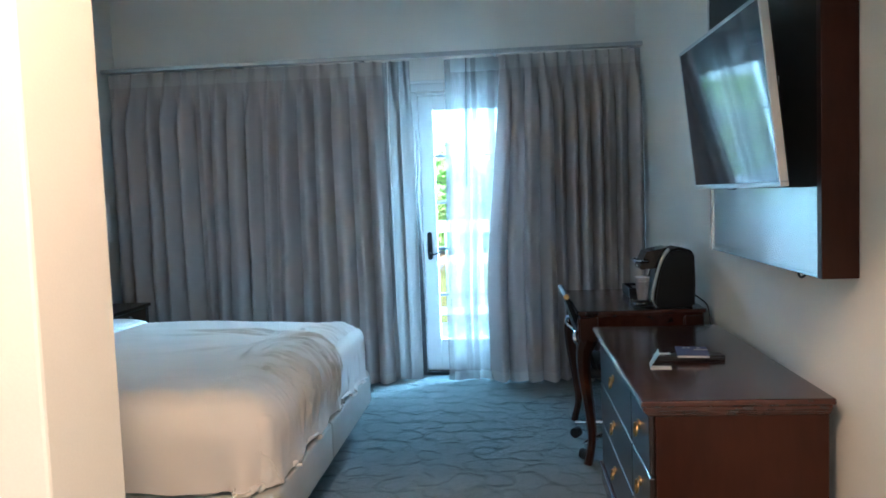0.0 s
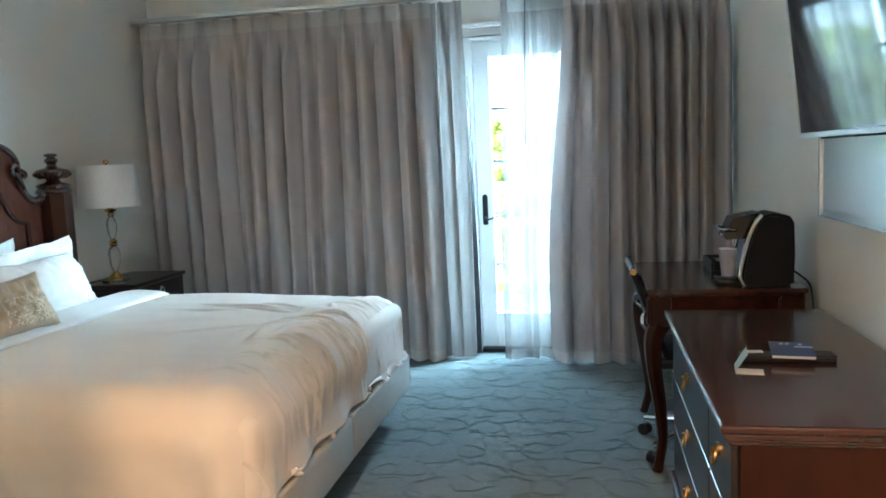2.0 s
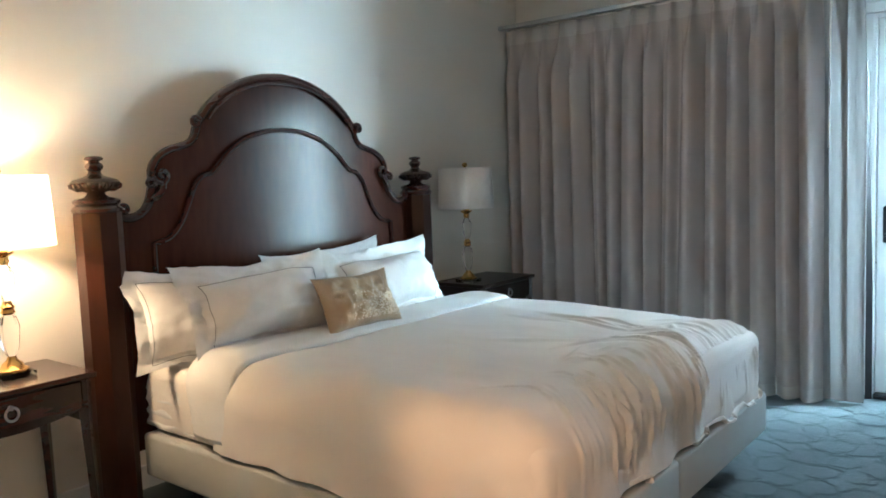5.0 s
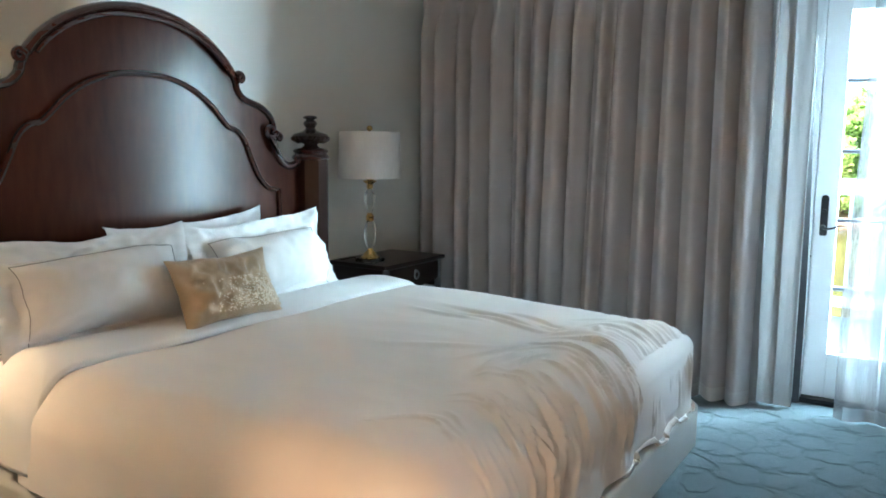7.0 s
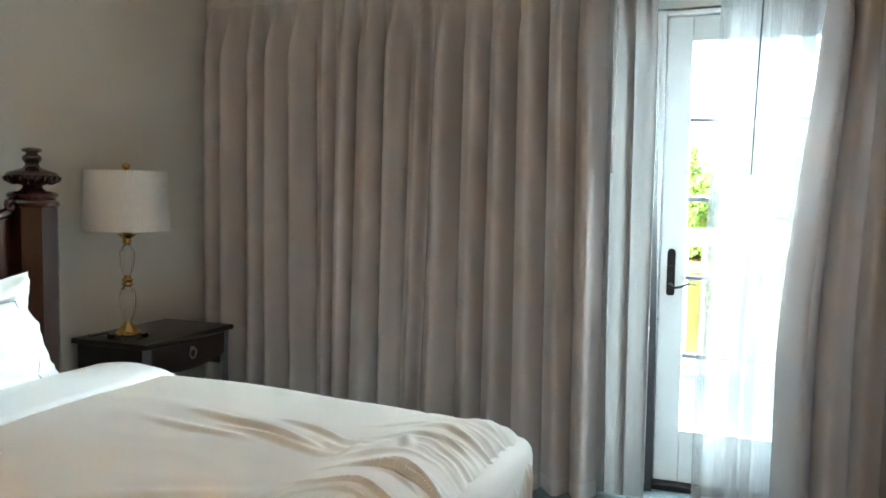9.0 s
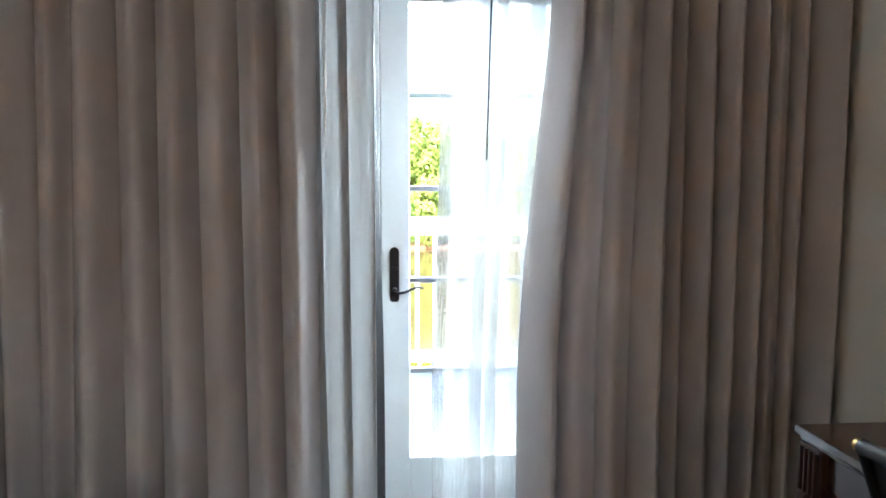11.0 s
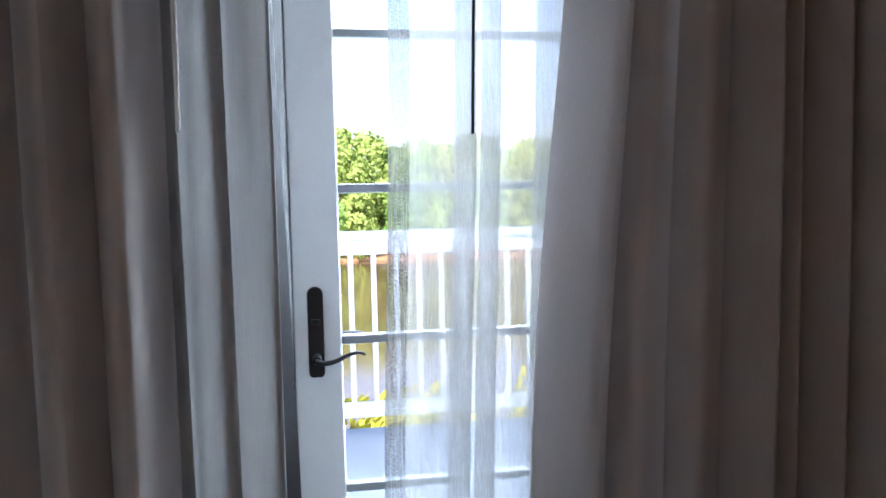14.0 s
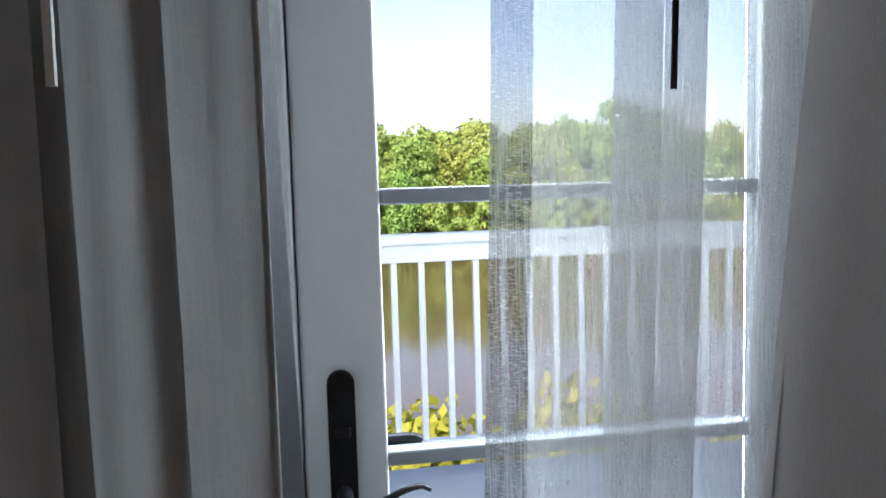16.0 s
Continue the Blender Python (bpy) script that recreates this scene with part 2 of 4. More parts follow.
def lathe(profile, turns=28, at=(0, 0, 0), bm=None, square=0):
    """Turns (radius, height) pairs about z; square > 0 gives that many flat sides."""
    bm = bm or bmesh.new()
    turns = square or turns
    shift = math.pi / turns if square else 0
    rings = [[bm.verts.new((at[0] + r * math.cos(a + shift), at[1] + r * math.sin(a + shift), at[2] + z))
              for a in (2 * math.pi * k / turns for k in range(turns))] for r, z in profile]
    for a, b in zip(rings, rings[1:]):
        for k in range(turns):
            bm.faces.new((a[k], a[(k + 1) % turns], b[(k + 1) % turns], b[k]))
    bm.faces.new(rings[0][::-1])
    bm.faces.new(rings[-1])
    return bm


def tube(points, radius, sides=8, bm=None, flat=1.0, taper=None):
    """A round rod along points."""
    bm = bm or bmesh.new()
    pts = [Vector(p) for p in points]
    rings, up = [], None
    for i, p in enumerate(pts):
        d = (pts[min(i + 1, len(pts) - 1)] - pts[max(i - 1, 0)]).normalized()
        if up is None:
            up = Vector((0, 0, 1)) if abs(d.z) < 0.9 else Vector((1, 0, 0))
        side = d.cross(up).normalized()
        up = side.cross(d).normalized()
        r = radius * (taper[i] if taper else 1)
        rings.append([bm.verts.new(p + side * (r * math.cos(a)) + up * (r * flat * math.sin(a))) for a in (2 * math.pi * k / sides for k in range(sides))])
    for a, b in zip(rings, rings[1:]):
        for k in range(sides):
            bm.faces.new((a[k], a[(k + 1) % sides], b[(k + 1) % sides], b[k]))
    bm.faces.new(rings[0][::-1])
    bm.faces.new(rings[-1])
    return bm


def smooth_line(points, steps=8):
    """A Catmull-Rom line through the points."""
    p = [Vector(q) for q in points]
    p = [p[0] * 2 - p[1]] + p + [p[-1] * 2 - p[-2]]
    out = []
    for i in range(1, len(p) - 2):
        for k in range(steps):
            t = k / steps
            out.append(0.5 * (2 * p[i] + (p[i + 1] - p[i - 1]) * t + (2 * p[i - 1] - 5 * p[i] + 4 * p[i + 1] - p[i + 2]) * t * t
                              + (3 * p[i] - p[i - 1] - 3 * p[i + 1] + p[i + 2]) * t ** 3))
    return out + [p[-2]]


def prism(outline, lo, hi, axis="x", bm=None):
    """A flat outline given thickness along an axis."""
    bm = bm or bmesh.new()
    put = {"x": lambda a, b, h: (h, a, b), "y": lambda a, b, h: (a, h, b), "z": lambda a, b, h: (a, b, h)}[axis]
    low = [bm.verts.new(put(a, b, lo)) for a, b in outline]
    top = [bm.verts.new(put(a, b, hi)) for a, b in outline]
    n = len(outline)
    for k in range(n):
        bm.faces.new((low[k], low[(k + 1) % n], top[(k + 1) % n], top[k]))
    bmesh.ops.triangulate(bm, faces=[bm.faces.new(low[::-1]), bm.faces.new(top)])
    return bm


def sheet_mesh(nu, nv, place, bm=None):
    """A grid of (nu + 1) x (nv + 1) points; place(u, v) with u, v from 0 to 1 gives each."""
    bm = bm or bmesh.new()
    rows = [[bm.verts.new(place(i / nu, j / nv)) for j in range(nv + 1)] for i in range(nu + 1)]
    for a, b in zip(rows, rows[1:]):
        for j in range(nv):
            bm.faces.new((a[j], b[j], b[j + 1], a[j + 1]))
    return bm


def ease(a, b, x):
    t = min(1, max(0, (x - a) / (b - a)))
    return t * t * (3 - 2 * t)

# ---- the room ----
LEFT, RIGHT, BACK, TOP = -3.0, 1.12, 6.04, 3.05
HALL_L, HALL_END, HALL_TOP = -1.9, -2.2, 2.45


def structure(name, lo, hi, mat, label, category, bevel=0.0):
    return tagged(part(name, block(lo, hi, bevel), mat), label, category, kind="structure")


floor = structure("floor", (LEFT - 0.2, HALL_END - 0.2, -0.2), (RIGHT + 0.2, BACK + 0.02, 0), CARPET, "blue-grey cut-pile carpet with a raised ring pattern", "carpet")
structure("wall_west", (LEFT - 0.2, 1.04, 0), (LEFT, BACK, TOP), PLASTER, "warm off-white painted plaster wall behind the bed", "wall")
structure("wall_east", (RIGHT, HALL_END, 0), (RIGHT + 0.2, BACK, TOP), PLASTER, "off-white painted wall behind desk and dresser", "wall")
structure("wall_partition", (LEFT, 1.04, 0), (-0.555, 1.25, TOP), PLASTER, "end of a plastered partition between entry and bedroom", "wall", 0.006)
structure("wall_entry", (HALL_L - 0.2, HALL_END, 0), (HALL_L, 1.04, HALL_TOP), PLASTER, "off-white entry wall lit by warm lamps", "wall")
structure("wall_south", (HALL_L, HALL_END - 0.2, 0), (RIGHT + 0.2, HALL_END, HALL_TOP), PLASTER, "plain off-white wall at the room's entrance", "wall")
# added out of view, its height set so the downlight's pool ends straight
structure("unseen_header", (-0.555, 1.045, 2.06), (RIGHT, 1.245, TOP), PLASTER, "unseen header added over the entry opening to cut the downlight straight", "wall", 0.004)
structure("ceiling", (LEFT - 0.2, 1.04, TOP), (RIGHT + 0.2, BACK, TOP + 0.2), CEILING, "flat white painted ceiling", "ceiling")
structure("ceiling_entry", (HALL_L - 0.2, HALL_END - 0.2, HALL_TOP), (RIGHT + 0.2, 1.04, HALL_TOP + 0.6), CEILING, "lower white ceiling over the entry", "ceiling")

# the outside wall, with the doorway cut through it
D_L, D_R, D_T = -0.575, 0.248, 2.205
wall = thing("wall_north", (0, 0, 0), "outside wall with a glazed balcony door", "wall", kind="structure")
for lo, hi in (((-7, BACK, -9.2), (D_L, BACK + 0.16, 3.35)), ((D_R, BACK, -9.2), (7, BACK + 0.16, 3.35)),
               ((D_L, BACK, D_T), (D_R, BACK + 0.16, 3.35)), ((D_L, BACK, -9.2), (D_R, BACK + 0.16, -0.02))):
    part("wall_section", block(lo, hi), PLASTER, wall)

for name, lo, hi in (("baseboard", (LEFT, 1.27, 0), (LEFT + 0.014, BACK, 0.11)), ("baseboard", (RIGHT - 0.014, HALL_END, 0), (RIGHT, BACK, 0.11)),
                     ("baseboard", (LEFT + 0.02, BACK - 0.014, 0), (D_L - 0.07, BACK, 0.11)), ("baseboard", (D_R + 0.07, BACK - 0.014, 0), (RIGHT - 0.02, BACK, 0.11)),
                     ("baseboard", (LEFT + 0.02, 1.25, 0), (-0.555, 1.264, 0.11))):
    structure(name, lo, hi, TRIM, "white painted baseboard along the wall", "baseboard", 0.004)

# raised rings of the carpet
rnd = random.Random(5)
bm = bmesh.new()


def ridge(bm, cx, cy, rx, ry, turn, a0, a1, wob, w, h):
    n = max(8, int((a1 - a0) * 9))
    rows = []
    for k in range(n + 1):
        a = a0 + (a1 - a0) * k / n
        s = 1 + wob * math.sin(3 * a + cx * 9) + wob * 0.7 * math.sin(7 * a + cy * 7)
        fade = max(0.0, math.sin(math.pi * k / n)) ** 0.5
        row = []
        for side, up in ((-1, 0), (-0.2, 1), (0.5, 0.8), (1, 0)):
            x, y = (rx * s + side * w * fade) * math.cos(a), (ry * s + side * w * fade) * math.sin(a)
            row.append(bm.verts.new((cx + x * math.cos(turn) - y * math.sin(turn), cy + x * math.sin(turn) + y * math.cos(turn), 0.0005 + up * h * fade)))
        rows.append(row)
    for a, b in zip(rows, rows[1:]):
        for j in range(3):
            bm.faces.new((a[j], a[j + 1], b[j + 1], b[j]))


for i in range(-6, 11):
    for j in range(4, 33):
        cx, cy = i * 0.165 + (j % 2) * 0.08 + rnd.uniform(-0.035, 0.035), j * 0.185 + rnd.uniform(-0.04, 0.04)
        if not (-0.95 < cx < RIGHT - 0.12 and 0.6 < cy < BACK - 0.12) and not (cx < -0.9 and 4.7 < cy < 5.9 and cx > LEFT + 0.2):
            continue
        rx, ry, turn = rnd.uniform(0.06, 0.12), rnd.uniform(0.06, 0.12), rnd.uniform(-1.5, 1.5)
        for group in range(3):
            a0, span = rnd.uniform(0, 6.28), rnd.uniform(1.4, 4.2)
            for q in range(rnd.choice((2, 2, 3, 3))):
                f = 1.04 - 0.085 * q
                ridge(bm, cx, cy, rx * f, ry * f, turn, a0 + rnd.uniform(-0.2, 0.2), a0 + span + rnd.uniform(-0.3, 0.3), 0.075, rnd.uniform(0.0016, 0.0028), rnd.uniform(0.0007, 0.0014))
tagged(part("carpet_ridges", bm, RIDGE, floor, "raised darker ring pattern of the carpet", smooth=True), kind="stuff")

# ---- balcony door ----
door = thing("door_1", (0, 0, 0), "white glazed balcony door with five panes and a dark lever handle", "door", kind="structure")
DY = 6.01
for name, lo, hi in (("stile", (-0.553, DY, 0.03), (-0.441, DY + 0.045, 2.18)), ("stile", (0.112, DY, 0.03), (0.224, DY + 0.045, 2.18)),
                     ("top_rail", (-0.441, DY, 2.067), (0.112, DY + 0.045, 2.18)), ("bottom_rail", (-0.441, DY, 0.03), (0.112, DY + 0.045, 0.276))):
    part(name, block(lo, hi, 0.004), TRIM, door)
zs = (0.276, 0.630, 0.994, 1.355, 1.716, 2.067)
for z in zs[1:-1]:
    part("muntin", block((-0.441, DY + 0.004, z - 0.011), (0.112, DY + 0.034, z + 0.011), 0.004), MUNTIN, door, "white glazing bar, greyed as seen against the light")
for a, b in zip(zs, zs[1:]):
    p = part("pane", block((-0.441, DY + 0.018, a + 0.005), (0.112, DY + 0.022, b - 0.005)), PANE, door)
    p.visible_shadow = False
frame_1 = thing("door_frame", (0, 0, 0), "white painted door casing with a small cornice", "door frame", kind="structure")
for name, lo, hi in (("jamb", (-0.575, 5.985, 0.0), (-0.5555, BACK + 0.15, 2.205)), ("jamb", (0.2265, 5.985, 0), (0.248, BACK + 0.15, 2.205)),
                     ("head_jamb", (-0.5555, 5.985, 2.183), (0.2265, BACK + 0.15, 2.205)),
                     ("casing", (-0.640, 6.012, 0), (-0.5755, BACK, 2.215)), ("casing", (0.2485, 6.012, 0), (0.313, BACK, 2.215)),
                     ("casing", (-0.655, 6.006, 2.2155), (0.328, BACK, 2.275)), ("cornice", (-0.672, 5.990, 2.2755), (0.345, BACK, 2.300))):
    part(name, block(lo, hi, 0.004), TRIM, frame_1)
# dark strips added behind the door gaps so no outside light leaks through
for lo, hi in (((-0.5553, 6.057, 0.03), (-0.535, 6.075, 2.18)), ((0.206, 6.057, 0.03), (0.2263, 6.075, 2.18)), ((-0.534, 6.057, 2.160), (0.205, 6.075, 2.1825))):
    part("gap_blocker", block(lo, hi, 0.002), RUBBER, frame_1, "black strip added to block light at the door gap")
structure("threshold", (-0.5545, 5.955, 0.0), (0.2255, BACK + 0.15, 0.028), IRON, "dark bronze metal door threshold", "threshold", 0.004)

handle = thing("door_handle", (-0.502, DY, 0), "dark bronze lever handle on a long rounded plate", "door handle")
bm = bmesh.new()
out = [(-0.0185, 0.918), (-0.013, 0.910), (0.013, 0.910), (0.0185, 0.918), (0.0185, 1.108)] + [(0.0185 * math.cos(a), 1.108 + 0.0185 * math.sin(a)) for a in (0.4, 0.8, 1.2, 1.57, 1.95, 2.35, 2.75)] + [(-0.0185, 1.108)]
prism(out, -0.010, -0.001, "y", bm)
bmesh.ops.bevel(bm, geom=[e for e in bm.edges if e.calc_face_angle(0) > 0.6], offset=0.002, segments=2, affect="EDGES")
part("plate", bm, IRON, handle, smooth=True)
part("rose", tube([(0, -0.008, 0.958), (0, -0.030, 0.958), (0, -0.045, 0.956)], 0.011, 14), IRON, handle, smooth=True)
part("lever", tube(smooth_line([(-0.004, -0.045, 0.957), (0.018, -0.047, 0.951), (0.045, -0.046, 0.955), (0.075, -0.045, 0.968), (0.098, -0.044, 0.972), (0.112, -0.043, 0.966)], 6), 0.008, 10, flat=0.75,
                   taper=[1.15 - 0.62 * k / 30 for k in range(31)]), IRON, handle, smooth=True)
part("thumb_turn", block((-0.010, -0.020, 1.038), (0.011, -0.008, 1.050), 0.003), IRON, handle)
part("outer_lever", tube(smooth_line([(0, 0.046, 0.985), (0, 0.085, 0.985), (0.03, 0.095, 0.988), (0.10, 0.095, 0.990), (0.118, 0.094, 0.984)], 5), 0.010, 10), IRON, handle, smooth=True)
pin = tagged(part("latch_pin", lathe([(0.002, 0), (0.004, 0.002), (0.004, 0.010), (0.002, 0.012)], 10, (-0.556, DY - 0.004, 0.790)), IRON), "small dark latch pin on the door's edge", "pin")

# ---- curtains ----
ROD_Z = 2.425


def drape(name, x0, x1, pleats, seed, mat, edge_mat, y0, label, depth=0.045, loose=0.4, edge=None, per=16, spill=0.0, soft=0.0):
    """A pinch-pleated curtain: narrow pleats at the head that open into deep uneven folds."""
    r = random.Random(seed)
    widths = [r.uniform(0.6, 1.55) for _ in range(pleats)]
    total, marks = sum(widths), [0]
    for w in widths:
        marks.append(marks[-1] + w / total)
    deep = [r.uniform(0.65, 1.2) for _ in range(pleats)]
    lean = [r.uniform(-0.22, 0.22) for _ in range(pleats)]
    sharp = [r.uniform(0.5, 2.6) for _ in range(pleats)]
    even = [k / pleats for k in range(pleats + 1)]

    def spot(s, z):
        low = ease(2.42, 2.0, z)
        slide = min(1, max(0, (2.42 - z) / 2.4))
        drift = 0.16 * loose * noise.noise((s * 1.6 + seed, z * 0.35, seed * 0.7)) * low
        p = min(pleats - 1e-6, max(0, s * pleats))
        i, f = int(p), p - int(p)
        at = even[i] + (even[i + 1] - even[i]) * f
        un = marks[i] + (marks[i + 1] - marks[i]) * f
        x = x0 + (x1 - x0) * (at * (1 - 0.8 * slide) + un * 0.8 * slide)
        d = f - 0.5
        pinch = math.exp(-(d / 0.11) ** 2)
        fold = max(0.0, 0.5 + 0.5 * math.cos(2 * math.pi * (d + lean[i] * 0.35 * (1 - 4 * d * d)))) ** sharp[i] * deep[i]
        fold += 0.10 * deep[-1 - i] * (0.5 + 0.5 * math.cos(2 * math.pi * (3 * d + lean[i] * 2)))
        head = ease(2.30, 2.20, z)
        y = y0 - 0.050 * pinch * (1 - low) - depth * fold * low * (1 - 0.1 * ease(1.2, 0, z)) - 0.012 * (1 - head) * (1 - pinch)
        x += 0.026 * math.sin(2 * math.pi * d) * low * deep[i] + drift * 0.10
        y += 0.007 * noise.noise((s * 9 + seed, z * 0.7, 3)) * low
        y += soft * noise.noise((s * 4 + 0.25 * z, z * 0.25, seed)) + 0.35 * soft * noise.noise((s * 19 - 0.4 * z, z * 0.4, seed + 5))
        x -= spill * (1 - s) ** 4 * ease(2.4, 0.6, z)
        return Vector((x, y, z))

    ob = thing(name, (0, 0, 0), label, "curtain", "curtains before the door wall")
    n = pleats * per
    part("fabric", sheet_mesh(n, 44, lambda s, v: spot(s, 0.085 + (2.315 - 0.085) * v)), mat, ob, smooth=True)
    part("heading", sheet_mesh(n, 5, lambda s, v: spot(s, 2.315 + 0.100 * v)), edge_mat, ob, "lighter stiffened heading with pinch pleats", smooth=True)
    part("hem", sheet_mesh(n, 3, lambda s, v: spot(s, 0.012 + 0.073 * v)), edge_mat, ob, "lighter doubled hem", smooth=True)
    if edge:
        # black sheet stands in for the shaded gap between curtain and jamb
        part("edge_gap", sheet_mesh(2, 30, lambda s, v: spot(edge, 0.03 + 1.9 * v) + Vector((0.006 + 0.032 * s * ease(2.2, 0.4, 1.9 * v), 0.028 + 0.02 * s, 0))), EDGE_GAP, ob, "black strip standing for the dark gap at the curtain's edge")
    return ob


drape("curtain", -2.90, -0.785, 16, 3, DRAPE, DRAPE_EDGE, 5.765, "taupe-grey pinch-pleated drape hanging to the carpet", 0.105, per=26)
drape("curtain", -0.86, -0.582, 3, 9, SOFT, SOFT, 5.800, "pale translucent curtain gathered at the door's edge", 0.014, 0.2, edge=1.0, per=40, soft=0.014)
drape("curtain", 0.082, 1.100, 11, 24, DRAPE, DRAPE_EDGE, 5.765, "taupe-grey pinch-pleated drape beside the balcony door", 0.140, per=28, spill=0.135)


def sheer_curtain():
    ob = thing("sheer_curtain", (0, 0, 0), "white sheer woven curtain over half the glazed door", "curtain", "curtains before the door wall")

    # the plan of the folds: it doubles back on itself three times
    plan = smooth_line([(-0.335, 0.0, 0), (-0.262, -0.012, 0), (-0.200, 0.0, 0), (-0.150, -0.020, 0), (-0.196, 0.010, 0), (-0.142, 0.022, 0), (-0.098, -0.016, 0),
                        (-0.140, 0.008, 0), (-0.085, 0.016, 0), (-0.030, -0.010, 0), (0.035, -0.026, 0), (-0.020, 0.006, 0), (0.060, 0.018, 0), (0.150, 0.030, 0)], 12)
    reach = [0.0]
    for p, q in zip(plan, plan[1:]):
        reach.append(reach[-1] + (q - p).length)

    def spot(s, z):
        d = min(max(s, 0), 0.99999) * reach[-1]
        i = next(k for k in range(len(plan) - 1) if reach[k + 1] >= d)
        p = plan[i].lerp(plan[i + 1], (d - reach[i]) / (reach[i + 1] - reach[i]))
        wob = noise.noise((s * 5, z * 0.6, 8)) * ease(2.42, 1.9, z)
        x = p.x - 0.012 * ease(2.3, 1.6, z) - 0.034 * ease(1.75, 0.5, z) + 0.006 * wob + 0.012
        y = 5.785 + p.y * (0.7 + 0.5 * ease(2.4, 0.5, z)) + 0.006 * wob
        if z < 0.12:
            y -= 0.03 * (0.12 - z) / 0.12 * (1 + math.sin(s * 20))
        return Vector((x, y, z))

    part("fabric", sheet_mesh(170, 40, lambda s, v: spot(0.055 + 0.945 * s, 0.075 + 2.24 * v)), SHEER, ob, smooth=True)
    part("side_hem", sheet_mesh(8, 40, lambda s, v: spot(0.055 * s, 0.012 + 2.40 * v)), SHEER_HEM, ob, "doubled side hem of open woven threads", smooth=True)
    part("heading", sheet_mesh(170, 4, lambda s, v: spot(0.055 + 0.945 * s, 2.315 + 0.10 * v)), SHEER_THICK, ob, smooth=True)
    part("hem", sheet_mesh(170, 3, lambda s, v: spot(0.055 + 0.945 * s, 0.012 + 0.063 * v)), SHEER_THICK, ob, smooth=True)
    return ob


sheer_curtain()
track = thing("curtain_track", (0, 0, 0), "slim silver curtain track along the wall", "curtain track")
part("rail", block((-2.93, 5.690, ROD_Z), (1.11, 5.735, ROD_Z + 0.030), 0.005), STEEL, track)
for x in (-2.915, -1.9, -0.95, 0.05, 1.05):
    part("bracket", block((x - 0.012, 5.7355, ROD_Z + 0.004), (x + 0.012, BACK, ROD_Z + 0.026), 0.003), STEEL, track)
wand = tagged(part("curtain_wand", tube([(-0.155, 5.690, 2.40), (-0.170, 5.690, 1.9), (-0.181, 5.690, 1.456)], 0.0034, 8), IRON, smooth=True), "thin dark curtain wand hanging before the sheer", "curtain wand")
wand2 = tagged(part("curtain_wand", tube([(-0.735, 5.705, 2.40), (-0.743, 5.700, 1.464)], 0.005, 8), PAPER, smooth=True), "thin pale curtain wand hanging before the drape", "curtain wand")

# ---- the bed ----
BX, BY = -2.79, 3.555     # headboard plane and the bed's middle
bed = thing("bed", (BX, BY, 0), "king bed with a carved mahogany headboard on a grey upholstered base", "bed")
half = [(0, 1.915), (0.11, 1.905), (0.22, 1.877), (0.33, 1.826), (0.42, 1.758), (0.475, 1.695), (0.497, 1.655), (0.510, 1.615), (0.545, 1.580),
        (0.600, 1.562), (0.655, 1.545), (0.705, 1.512), (0.733, 1.465), (0.735, 1.415), (0.742, 1.370), (0.760, 1.320), (0.795, 1.278), (0.845, 1.258), (0.895, 1.268)]
line = smooth_line([(a, b, 0) for a, b in half], 4)
edge_r = [(p.x, p.y) for p in line]


def board(top, foot, lo, hi):
    """A board with a shaped top edge, mirrored about its middle; its sides are strips down to the foot."""
    bm = bmesh.new()
    pts = [(-a, b) for a, b in top[::-1]] + list(top[1:])
    cols = [[bm.verts.new((x, a, z)) for x, z in ((lo, foot), (lo, b), (hi, b), (hi, foot))] for a, b in pts]
    for p, q in zip(cols, cols[1:]):
        for k in range(4):
            bm.faces.new((p[k], p[(k + 1) % 4], q[(k + 1) % 4], q[k]))
    bm.faces.new(cols[0])
    bm.faces.new(cols[-1][::-1])
    return bm


